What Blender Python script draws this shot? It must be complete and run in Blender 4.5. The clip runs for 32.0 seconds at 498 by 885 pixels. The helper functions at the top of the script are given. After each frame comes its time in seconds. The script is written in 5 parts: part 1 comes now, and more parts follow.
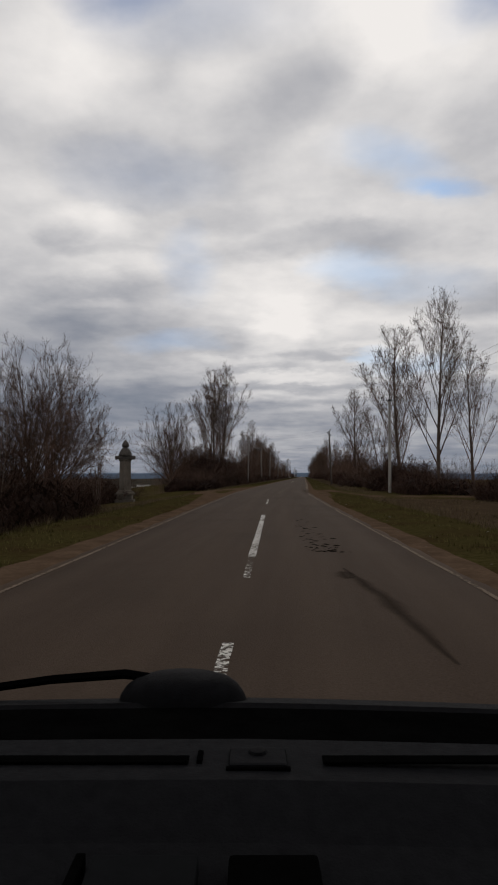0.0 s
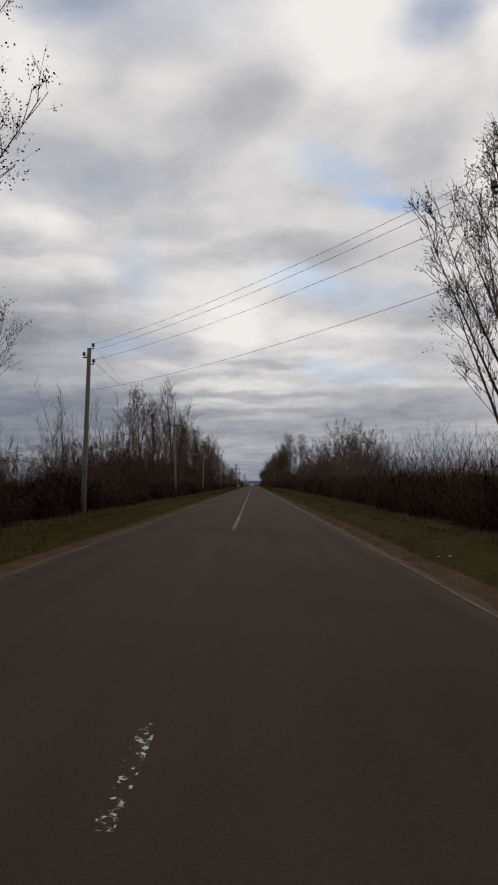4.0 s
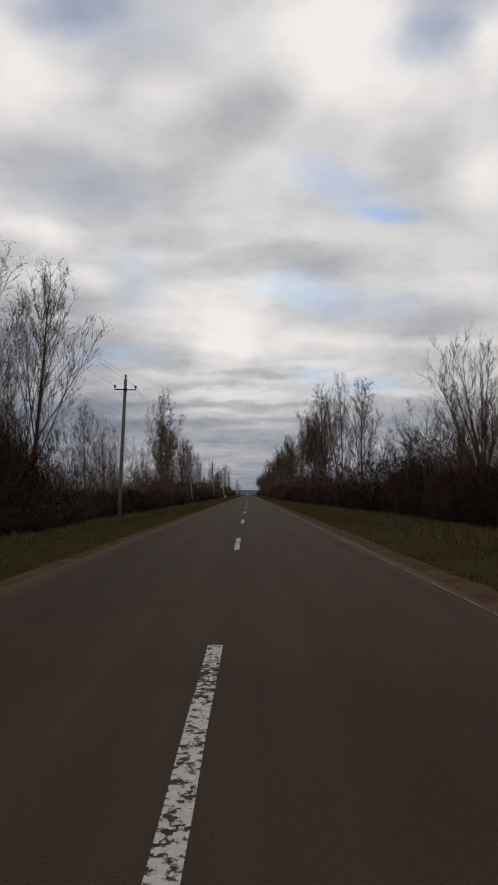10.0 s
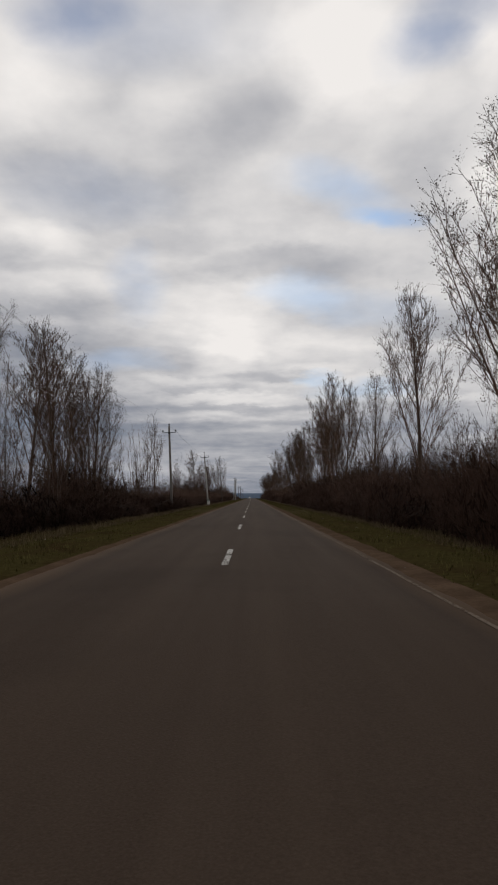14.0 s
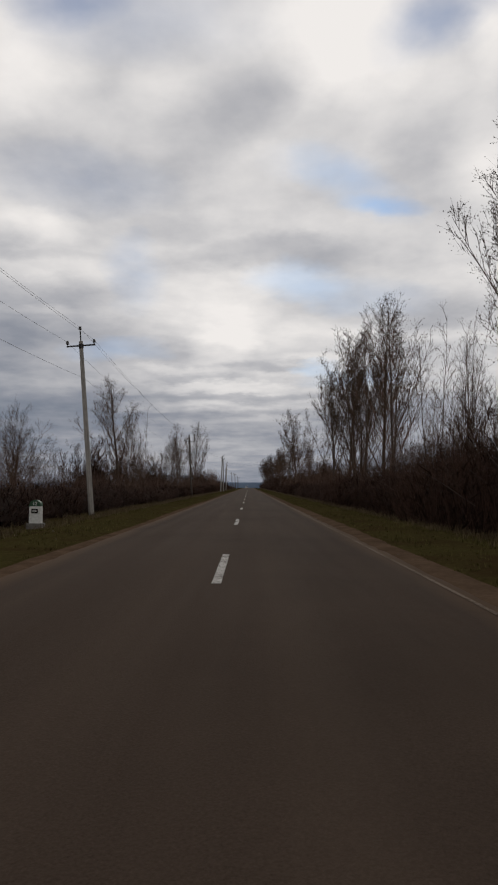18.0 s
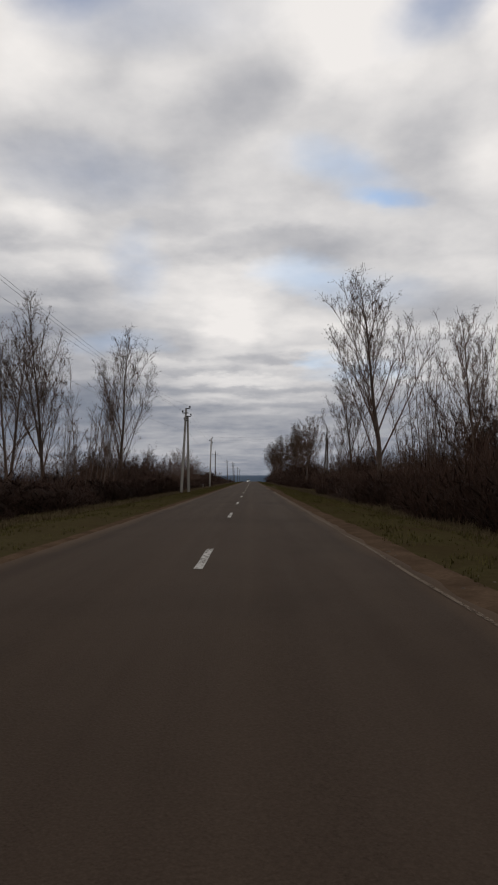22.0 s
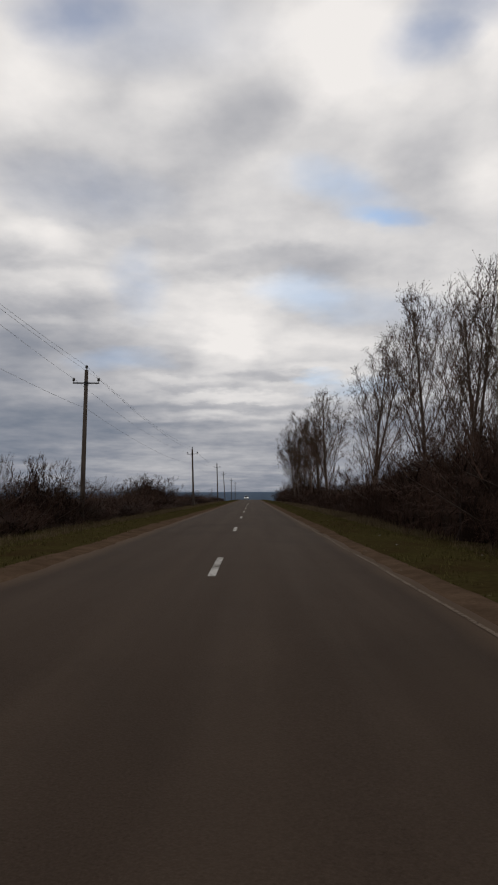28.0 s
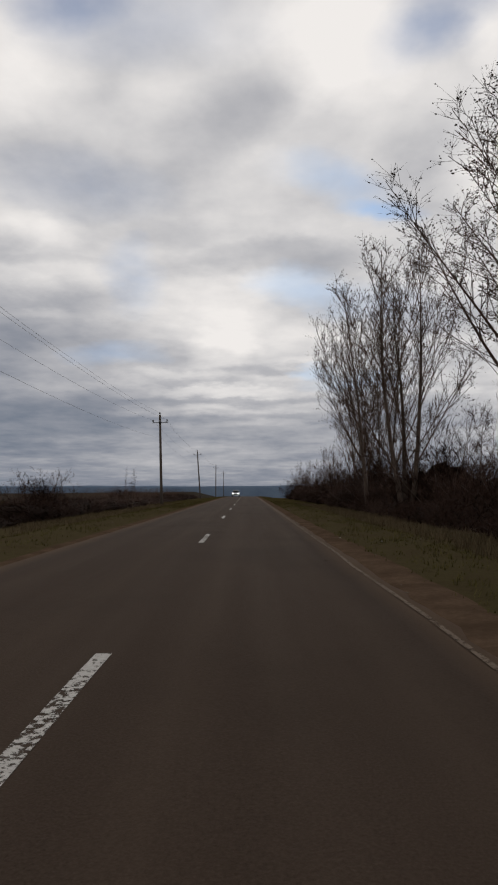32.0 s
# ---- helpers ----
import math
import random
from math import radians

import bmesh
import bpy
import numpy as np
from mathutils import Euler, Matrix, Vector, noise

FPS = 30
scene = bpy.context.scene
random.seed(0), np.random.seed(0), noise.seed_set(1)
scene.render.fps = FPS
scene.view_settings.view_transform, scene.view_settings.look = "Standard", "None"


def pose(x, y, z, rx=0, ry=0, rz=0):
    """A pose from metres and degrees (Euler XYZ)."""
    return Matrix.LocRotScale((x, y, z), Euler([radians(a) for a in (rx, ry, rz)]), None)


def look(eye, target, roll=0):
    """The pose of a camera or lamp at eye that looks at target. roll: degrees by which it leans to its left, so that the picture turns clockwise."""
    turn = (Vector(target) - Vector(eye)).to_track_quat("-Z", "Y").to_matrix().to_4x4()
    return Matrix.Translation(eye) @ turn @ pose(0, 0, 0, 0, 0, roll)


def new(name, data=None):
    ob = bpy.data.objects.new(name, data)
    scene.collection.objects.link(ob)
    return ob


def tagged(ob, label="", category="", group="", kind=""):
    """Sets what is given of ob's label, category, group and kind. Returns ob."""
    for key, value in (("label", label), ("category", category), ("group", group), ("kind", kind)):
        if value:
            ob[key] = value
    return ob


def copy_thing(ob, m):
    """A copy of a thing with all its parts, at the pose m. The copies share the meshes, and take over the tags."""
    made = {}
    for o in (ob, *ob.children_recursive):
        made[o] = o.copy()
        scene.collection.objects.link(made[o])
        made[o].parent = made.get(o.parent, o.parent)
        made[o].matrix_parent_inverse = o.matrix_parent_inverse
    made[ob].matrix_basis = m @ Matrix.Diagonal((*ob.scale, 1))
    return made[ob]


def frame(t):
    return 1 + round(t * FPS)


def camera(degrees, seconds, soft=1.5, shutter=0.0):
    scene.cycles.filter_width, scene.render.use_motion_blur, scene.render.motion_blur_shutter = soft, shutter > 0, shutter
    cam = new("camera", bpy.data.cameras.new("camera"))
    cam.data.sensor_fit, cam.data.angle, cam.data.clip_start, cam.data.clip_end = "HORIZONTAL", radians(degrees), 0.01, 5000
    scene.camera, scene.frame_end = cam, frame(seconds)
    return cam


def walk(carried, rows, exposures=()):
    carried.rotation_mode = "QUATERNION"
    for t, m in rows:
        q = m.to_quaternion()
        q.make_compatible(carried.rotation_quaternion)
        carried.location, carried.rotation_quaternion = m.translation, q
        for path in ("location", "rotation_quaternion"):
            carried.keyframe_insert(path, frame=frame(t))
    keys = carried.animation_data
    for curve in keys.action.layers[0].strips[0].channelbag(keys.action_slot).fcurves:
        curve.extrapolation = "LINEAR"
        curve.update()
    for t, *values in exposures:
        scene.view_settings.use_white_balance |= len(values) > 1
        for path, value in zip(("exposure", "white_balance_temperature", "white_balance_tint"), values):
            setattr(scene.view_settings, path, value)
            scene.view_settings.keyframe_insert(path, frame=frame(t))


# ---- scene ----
cam = camera(44.0, 32.0, soft=2.1)

# ---- camera: time, lateral place, and where the far road lies (turn, tilt) ----
SPEED = 23.8
EYE = 1.25
VIEW_A = [
    (0, 2.6, 5.13, 3.11), (0.5, 1.85, 4.5, 3.6), (1, 1.15, 2.45, 3.3), (1.5, 0.7, 1.1, 3.3), (2, 0.5, 0.8, 3.75),
    (2.5, 0.52, 0.85, 3.55), (3, 0.55, 0.6, 3.6), (3.5, 0.55, 0.4, 3.75), (5.5, 0.48, 0.5, 4), (6, 0.45, 0.37, 4.1),
    (6.5, 0.42, 0.3, 4.05), (7, 0.4, 0.37, 4.2), (7.5, 0.38, 0.4, 4.2), (8, 0.35, 0.42, 4.3), (8.5, 0.325, 0.45, 3.97),
    (9, 0.3, 0.47, 4.6), (9.5, 0.29, 0.19, 4.46),
]
VIEW_B = [
    (10, 0.28, 0, 4.72), (10.5, 0.33, -0.1, 4.58), (11, 0.38, 0.2, 5.08), (11.5, 0.43, 0.26, 4.81), (12, 0.48, 0.15, 4.93),
    (12.5, 0.485, -0.07, 4.88), (13, 0.49, -0.2, 4.35), (13.5, 0.495, 0.03, 4.85), (14, 0.5, 0.27, 5.03), (14.5, 0.5, 0, 4.5),
    (16.5, 0.42, 0.1, 4.4), (17, 0.42, 0.2, 4.3), (17.5, 0.42, -0.3, 3.89), (18, 0.42, 0, 4.04), (18.5, 0.46, 0.54, 4.95),
    (19, 0.5, 0.52, 3.94), (19.5, 0.535, 0.33, 3.97), (20, 0.57, 0.15, 3.2), (20.5, 0.635, 0.29, 4.02),
]
VIEW_C = [
    (21, 0.7, 0.1, 3.25), (21.5, 0.725, 0.26, 4.04), (22, 0.75, 0.27, 3.4), (22.5, 0.725, 0.91, 3.73), (23, 0.7, 1.3, 3.5),
    (23.5, 0.61, 1.08, 3.49), (24, 0.52, 0.62, 3.72), (24.5, 0.525, 0.2, 3.71), (25, 0.53, 0.27, 4.1), (25.5, 0.55, 0.1, 3.85),
    (27.5, 0.62, 0.3, 4.5), (28, 0.64, 0.3, 4.93), (28.5, 0.68, 0.7, 4.6), (29, 0.72, 0.62, 4.35), (29.5, 0.79, 0.13, 4.39),
    (30, 0.86, 0.27, 4.67), (30.5, 0.905, 0.44, 4.8), (31, 0.95, 0.2, 4.3), (31.5, 1.025, -0.18, 4.43), (32, 1.1, -0.15, 4.4),
]
walk(cam, [(t, pose(x, SPEED * t, EYE, 90 + tilt, 0, turn)) for t, x, turn, tilt in VIEW_A + VIEW_B + VIEW_C])

# ---- sky: a broken layer of cloud over a Nishita sky ----
SUN_HEIGHT, SUN_TURN = radians(24), radians(3)
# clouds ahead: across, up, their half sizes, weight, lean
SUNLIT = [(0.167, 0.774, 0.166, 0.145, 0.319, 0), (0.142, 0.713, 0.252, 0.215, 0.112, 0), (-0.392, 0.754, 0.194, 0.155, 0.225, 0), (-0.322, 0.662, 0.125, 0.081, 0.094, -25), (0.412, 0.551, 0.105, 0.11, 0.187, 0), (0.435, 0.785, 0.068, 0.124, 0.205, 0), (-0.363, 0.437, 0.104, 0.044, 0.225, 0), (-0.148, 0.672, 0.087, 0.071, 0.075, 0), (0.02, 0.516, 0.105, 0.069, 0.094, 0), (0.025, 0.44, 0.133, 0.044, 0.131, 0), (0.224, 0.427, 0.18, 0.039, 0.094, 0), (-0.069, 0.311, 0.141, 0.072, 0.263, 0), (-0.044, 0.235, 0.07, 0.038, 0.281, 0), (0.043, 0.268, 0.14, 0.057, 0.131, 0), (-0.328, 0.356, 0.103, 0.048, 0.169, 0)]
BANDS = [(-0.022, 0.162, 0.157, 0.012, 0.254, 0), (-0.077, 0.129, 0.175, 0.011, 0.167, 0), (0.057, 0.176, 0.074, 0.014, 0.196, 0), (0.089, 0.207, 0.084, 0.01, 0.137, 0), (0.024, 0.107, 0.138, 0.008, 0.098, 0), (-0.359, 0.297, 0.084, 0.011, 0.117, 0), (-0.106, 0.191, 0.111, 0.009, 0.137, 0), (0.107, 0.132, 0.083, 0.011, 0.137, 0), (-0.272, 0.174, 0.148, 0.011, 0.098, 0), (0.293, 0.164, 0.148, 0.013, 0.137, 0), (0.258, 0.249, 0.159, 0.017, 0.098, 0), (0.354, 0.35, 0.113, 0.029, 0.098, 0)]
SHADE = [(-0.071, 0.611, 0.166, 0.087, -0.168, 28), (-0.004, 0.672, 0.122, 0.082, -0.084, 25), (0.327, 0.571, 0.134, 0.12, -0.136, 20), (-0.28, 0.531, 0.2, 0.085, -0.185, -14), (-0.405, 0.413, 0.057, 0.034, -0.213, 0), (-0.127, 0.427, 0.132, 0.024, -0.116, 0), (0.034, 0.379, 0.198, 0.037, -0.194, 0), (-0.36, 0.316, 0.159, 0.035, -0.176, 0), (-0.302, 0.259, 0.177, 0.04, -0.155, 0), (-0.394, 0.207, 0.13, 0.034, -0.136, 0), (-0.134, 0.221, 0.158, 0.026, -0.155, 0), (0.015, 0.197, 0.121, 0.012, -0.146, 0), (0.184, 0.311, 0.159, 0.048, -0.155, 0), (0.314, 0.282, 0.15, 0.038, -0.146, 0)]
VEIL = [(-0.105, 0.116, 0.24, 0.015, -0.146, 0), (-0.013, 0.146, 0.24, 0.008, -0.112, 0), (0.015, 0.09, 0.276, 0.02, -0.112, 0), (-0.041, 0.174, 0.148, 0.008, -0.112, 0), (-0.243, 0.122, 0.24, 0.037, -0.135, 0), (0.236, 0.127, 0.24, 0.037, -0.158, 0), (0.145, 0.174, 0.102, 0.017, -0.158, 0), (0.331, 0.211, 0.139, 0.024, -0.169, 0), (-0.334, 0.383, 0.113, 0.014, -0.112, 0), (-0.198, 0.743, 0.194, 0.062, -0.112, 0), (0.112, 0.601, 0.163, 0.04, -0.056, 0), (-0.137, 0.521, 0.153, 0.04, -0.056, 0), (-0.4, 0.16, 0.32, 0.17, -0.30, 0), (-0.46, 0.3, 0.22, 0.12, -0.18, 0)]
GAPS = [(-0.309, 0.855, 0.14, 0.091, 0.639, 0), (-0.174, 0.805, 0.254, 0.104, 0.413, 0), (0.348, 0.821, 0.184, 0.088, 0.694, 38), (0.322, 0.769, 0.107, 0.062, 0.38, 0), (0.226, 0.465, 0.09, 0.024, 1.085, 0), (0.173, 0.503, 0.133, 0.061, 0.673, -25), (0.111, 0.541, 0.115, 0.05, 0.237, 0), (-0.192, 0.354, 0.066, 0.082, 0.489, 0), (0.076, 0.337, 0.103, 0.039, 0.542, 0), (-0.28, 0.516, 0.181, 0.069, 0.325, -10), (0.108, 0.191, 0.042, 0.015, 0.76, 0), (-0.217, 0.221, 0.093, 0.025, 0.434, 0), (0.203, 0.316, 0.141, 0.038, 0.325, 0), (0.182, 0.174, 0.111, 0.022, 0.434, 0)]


def srgb(r, g, b):
    return tuple(((c / 255 + 0.055) / 1.055) ** 2.4 if c > 10 else c / 3294 for c in (r, g, b)) + (1,)


class Nodes:
    """Short hand for a node tree."""

    def __init__(self, tree):
        self.tree = tree
        tree.nodes.clear()

    def add(self, kind, out=0, **given):
        node = self.tree.nodes.new(kind)
        sockets = given.pop("sockets", {})
        for key, value in given.items():
            if key == "operation":
                node.operation = value
            elif key == "use_clamp":
                node.use_clamp = value
            elif key == "vector_type":
                node.vector_type = value
            elif key == "gradient_type":
                node.gradient_type = value
            elif key == "feature":
                node.feature = value
        for key, value in sockets.items():
            self.feed(node.inputs[key], value)
        return node.outputs[out] if out is not None else node

    def feed(self, socket, value):
        if isinstance(value, bpy.types.NodeSocket):
            self.tree.links.new(value, socket)
        else:
            socket.default_value = value

    def math(self, op, a, b=0.0, c=0.0, clamp=False):
        return self.add("ShaderNodeMath", operation=op, use_clamp=clamp, sockets={0: a, 1: b, 2: c})

    def noise(self, vector, scale, detail=4.0, rough=0.55, out=0, distort=0.0):
        return self.add("ShaderNodeTexNoise", out, sockets={"Vector": vector, "Scale": scale, "Detail": detail, "Roughness": rough, "Distortion": distort})

    def ramp(self, value, stops):
        node = self.tree.nodes.new("ShaderNodeValToRGB")
        while len(node.color_ramp.elements) < len(stops):
            node.color_ramp.elements.new(0.5)
        for element, (at, colour) in zip(node.color_ramp.elements, stops):
            element.position, element.color = at, colour
        self.feed(node.inputs[0], value)
        return node.outputs[0]

    def mix(self, factor, a, b, blend="MIX"):
        node = self.tree.nodes.new("ShaderNodeMix")
        node.data_type, node.blend_type = "RGBA", blend
        self.feed(node.inputs[0], factor)
        self.feed(node.inputs[6], a)
        self.feed(node.inputs[7], b)
        return node.outputs[2]

    def spread(self, value, low, high, to_low=0.0, to_high=1.0):
        return self.add("ShaderNodeMapRange", sockets={0: value, 1: low, 2: high, 3: to_low, 4: to_high})


world = bpy.data.worlds.new("sky")
scene.world = world
world.use_nodes = True
n = Nodes(world.node_tree)
way = n.add("ShaderNodeTexCoord", 0)
parts = n.add("ShaderNodeSeparateXYZ", None, sockets={0: way})
wx, wy, wz = parts.outputs
height = n.math("ADD", n.math("MAXIMUM", wz, 0.0), 0.16)
layer = n.add("ShaderNodeCombineXYZ", sockets={0: n.math("DIVIDE", wx, height), 1: n.math("DIVIDE", wy, height), 2: 0.3})
height = n.math("ADD", n.math("MAXIMUM", wz, 0.0), 0.06)
sheet = n.add("ShaderNodeCombineXYZ", sockets={0: n.math("DIVIDE", wx, height), 1: n.math("DIVIDE", wy, height), 2: 1.7})
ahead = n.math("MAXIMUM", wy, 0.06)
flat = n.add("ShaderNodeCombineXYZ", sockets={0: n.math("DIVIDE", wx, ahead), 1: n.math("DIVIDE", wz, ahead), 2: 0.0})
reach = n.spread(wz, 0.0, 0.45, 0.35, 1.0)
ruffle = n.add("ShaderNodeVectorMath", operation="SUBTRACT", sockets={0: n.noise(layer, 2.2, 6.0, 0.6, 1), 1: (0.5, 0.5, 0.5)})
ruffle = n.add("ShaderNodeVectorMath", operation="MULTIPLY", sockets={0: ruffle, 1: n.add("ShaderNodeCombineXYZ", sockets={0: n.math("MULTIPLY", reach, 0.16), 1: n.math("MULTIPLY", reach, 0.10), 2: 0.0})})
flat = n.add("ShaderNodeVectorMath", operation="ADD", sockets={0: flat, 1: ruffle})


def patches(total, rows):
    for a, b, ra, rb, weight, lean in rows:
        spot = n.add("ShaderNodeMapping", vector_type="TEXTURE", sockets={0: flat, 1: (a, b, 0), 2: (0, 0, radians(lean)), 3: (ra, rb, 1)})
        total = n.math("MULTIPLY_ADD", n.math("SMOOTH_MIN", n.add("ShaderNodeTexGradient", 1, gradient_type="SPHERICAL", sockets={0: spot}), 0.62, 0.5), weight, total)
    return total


billow = n.noise(layer, 1.3, 7.0, 0.5)
puffs = n.noise(layer, 3.6, 6.0, 0.5)
fine = n.noise(layer, 10.0, 5.0, 0.55)
streaks = n.noise(sheet, 0.9, 6.0, 0.55)
heap = n.noise(n.add("ShaderNodeMapping", sockets={0: way, 3: (1.0, 1.0, 1.6)}), 6.5, 7.0, 0.5)
glow = n.math("MULTIPLY_ADD", n.math("SUBTRACT", billow, 0.5), 0.16, 0.775)
glow = n.math("MULTIPLY_ADD", n.math("SUBTRACT", puffs, 0.5), 0.26, glow)
glow = n.math("MULTIPLY_ADD", n.math("SUBTRACT", heap, 0.5), 0.22, glow)
glow = n.math("MULTIPLY_ADD", n.math("SUBTRACT", fine, 0.5), 0.14, glow)
glow = n.math("MULTIPLY_ADD", n.math("SUBTRACT", streaks, 0.5), n.spread(wz, 0.05, 0.32, 0.42, 0.04), glow)
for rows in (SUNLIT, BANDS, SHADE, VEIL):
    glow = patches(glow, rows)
low = n.spread(wz, 0.0, 0.19, 0.36, 0.0)
glow = n.math("SUBTRACT", glow, low, clamp=True)
cloud = n.ramp(glow, [(0.25, srgb(104, 115, 131)), (0.45, srgb(141, 145, 155)), (0.64, srgb(180, 180, 184)), (0.80, srgb(212, 210, 210)), (0.97, srgb(240, 236, 233))])
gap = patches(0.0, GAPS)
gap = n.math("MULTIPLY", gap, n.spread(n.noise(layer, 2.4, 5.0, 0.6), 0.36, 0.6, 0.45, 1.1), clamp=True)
clear = n.add("ShaderNodeTexSky", None)
clear.sky_type, clear.sun_disc, clear.sun_elevation, clear.sun_rotation = "NISHITA", False, SUN_HEIGHT, SUN_TURN
clear.air_density, clear.dust_density, clear.ozone_density = 1.0, 0.6, 2.5
clear = n.mix(1.0, clear.outputs[0], (0.036, 0.052, 0.072, 1), "MULTIPLY")
sky = n.mix(gap, cloud, clear)
n.add("ShaderNodeOutputWorld", None, sockets={0: n.add("ShaderNodeBackground", sockets={0: sky, 1: 1.0})})

sun = new("sun", bpy.data.lights.new("sun", "SUN"))
sun.data.energy, sun.data.angle, sun.data.color = 0.5, radians(20), (1.0, 0.95, 0.88)
sun.matrix_basis = look((0, 0, 0), (-math.sin(SUN_TURN) * math.cos(SUN_HEIGHT), -math.cos(SUN_TURN) * math.cos(SUN_HEIGHT), -math.sin(SUN_HEIGHT)))


# ---- materials ----
def material(name, dark, light, scale, rough=0.85, bump=0.3, bump_scale=None, big=0.25, metal=0.0, spec=0.35, stretch=(1, 1, 1), vary=0.0):
    """Two colours mixed by grain, broad stains over them, and a fine relief."""
    mat = bpy.data.materials.new(name)
    mat.use_nodes = True
    k = Nodes(mat.node_tree)
    where = k.add("ShaderNodeMapping", sockets={0: k.add("ShaderNodeTexCoord", 3), 3: stretch})
    grain = k.noise(where, scale, 6.0, 0.65)
    stain = k.noise(where, scale * 0.11, 3.0, 0.5)
    colour = k.mix(k.spread(grain, 0.3, 0.7), (*dark, 1), (*light, 1))
    colour = k.mix(k.spread(stain, 0.35, 0.7, 0.0, big), colour, (*[c * 0.45 for c in dark], 1))
    if vary:
        shade = k.spread(k.add("ShaderNodeObjectInfo", 5), 0.0, 1.0, 1.0 - vary, 1.0 + vary)
        colour = k.mix(1.0, colour, k.add("ShaderNodeCombineColor", sockets={0: shade, 1: shade, 2: shade}), "MULTIPLY")
    relief = k.add("ShaderNodeBump", sockets={"Strength": bump, "Distance": 0.02, "Height": k.noise(where, bump_scale or scale * 3, 4.0)})
    shader = k.add("ShaderNodeBsdfPrincipled", sockets={"Base Color": colour, "Roughness": k.spread(grain, 0.2, 0.8, min(1, rough + 0.08), max(0.05, rough - 0.1)), "Metallic": metal, "Specular IOR Level": spec, "Normal": relief})
    k.add("ShaderNodeOutputMaterial", None, sockets={0: shader})
    return mat


def asphalt_material():
    """Grey-brown worn asphalt: stone grain, wheel tracks polished by tyres, long stains, cracks sealed with tar."""
    mat = bpy.data.materials.new("asphalt")
    mat.use_nodes = True
    k = Nodes(mat.node_tree)
    place = k.add("ShaderNodeTexCoord", 3)
    lateral = k.add("ShaderNodeAttribute", None)
    lateral.attribute_name = "lateral"
    across = lateral.outputs[2]
    grain = k.noise(place, 60.0, 4.0, 0.7)
    stones = k.add("ShaderNodeTexVoronoi", 0, sockets={"Vector": place, "Scale": 75.0})
    long_way = k.add("ShaderNodeMapping", sockets={0: place, 3: (1.4, 0.05, 1.0)})
    streak = k.noise(long_way, 1.3, 5.0, 0.6)
    blotch = k.noise(place, 0.22, 5.0, 0.6)
    colour = k.mix(k.spread(grain, 0.25, 0.75), (0.0298, 0.0208, 0.0153, 1), (0.0591, 0.0419, 0.0311, 1))
    colour = k.mix(k.spread(streak, 0.42, 0.75, 0.0, 0.3), colour, (0.0677, 0.0484, 0.0349, 1))
    colour = k.mix(k.spread(blotch, 0.5, 0.8, 0.0, 0.6), colour, (0.0243, 0.0175, 0.0132, 1))
    wheel = k.math("ABSOLUTE", k.math("SUBTRACT", k.math("ABSOLUTE", k.math("SUBTRACT", k.math("ABSOLUTE", across), 1.45)), 0.75))
    track = k.spread(wheel, 0.0, 0.35, 0.16, 0.0)
    colour = k.mix(track, colour, (0.0741, 0.0531, 0.0381, 1))
    edge = k.spread(k.math("ADD", k.math("ABSOLUTE", across), k.math("MULTIPLY", blotch, 0.8)), 3.0, 3.5)
    colour = k.mix(k.math("MULTIPLY", edge, 0.55), colour, (0.1289, 0.0852, 0.0544, 1))
    crack = k.add("ShaderNodeTexVoronoi", 0, feature="DISTANCE_TO_EDGE", sockets={"Vector": k.add("ShaderNodeMapping", sockets={0: place, 3: (0.55, 0.12, 1)}), "Scale": 0.8})
    line = k.math("MULTIPLY", k.spread(crack, 0.0, 0.012, 1.0, 0.0), k.spread(blotch, 0.5, 0.62))
    colour = k.mix(k.math("MULTIPLY", line, 0.15), colour, (0.0245, 0.0207, 0.0174, 1))
    relief = k.add("ShaderNodeBump", sockets={"Strength": 0.5, "Distance": 0.006, "Height": k.math("ADD", stones, grain)})
    shader = k.add("ShaderNodeBsdfPrincipled", sockets={"Base Color": colour, "Roughness": k.spread(streak, 0.3, 0.8, 0.97, 0.88), "Specular IOR Level": 0.03, "Normal": relief})
    k.add("ShaderNodeOutputMaterial", None, sockets={0: shader})
    return mat


def worn_paint(name, white, cover):
    """Road paint, chipped and rubbed through to the asphalt below."""
    mat = bpy.data.materials.new(name)
    mat.use_nodes = True
    k = Nodes(mat.node_tree)
    place = k.add("ShaderNodeTexCoord", 3)
    chip = k.noise(place, 16.0, 8.0, 0.72)
    broad = k.noise(place, 0.7, 2.0)
    left = k.spread(k.math("MULTIPLY_ADD", broad, 0.35, chip), cover, cover + 0.07)
    dirt = k.mix(k.spread(k.noise(place, 30.0, 3.0), 0.3, 0.7, 0.0, 0.5), (*white, 1), (*[c * 0.55 for c in white], 1))
    shader = k.add("ShaderNodeBsdfPrincipled", sockets={"Base Color": dirt, "Roughness": 0.9, "Specular IOR Level": 0.03})
    k.add("ShaderNodeOutputMaterial", None, sockets={0: k.add("ShaderNodeMixShader", sockets={0: left, 1: k.add("ShaderNodeBsdfTransparent"), 2: shader})})
    return mat


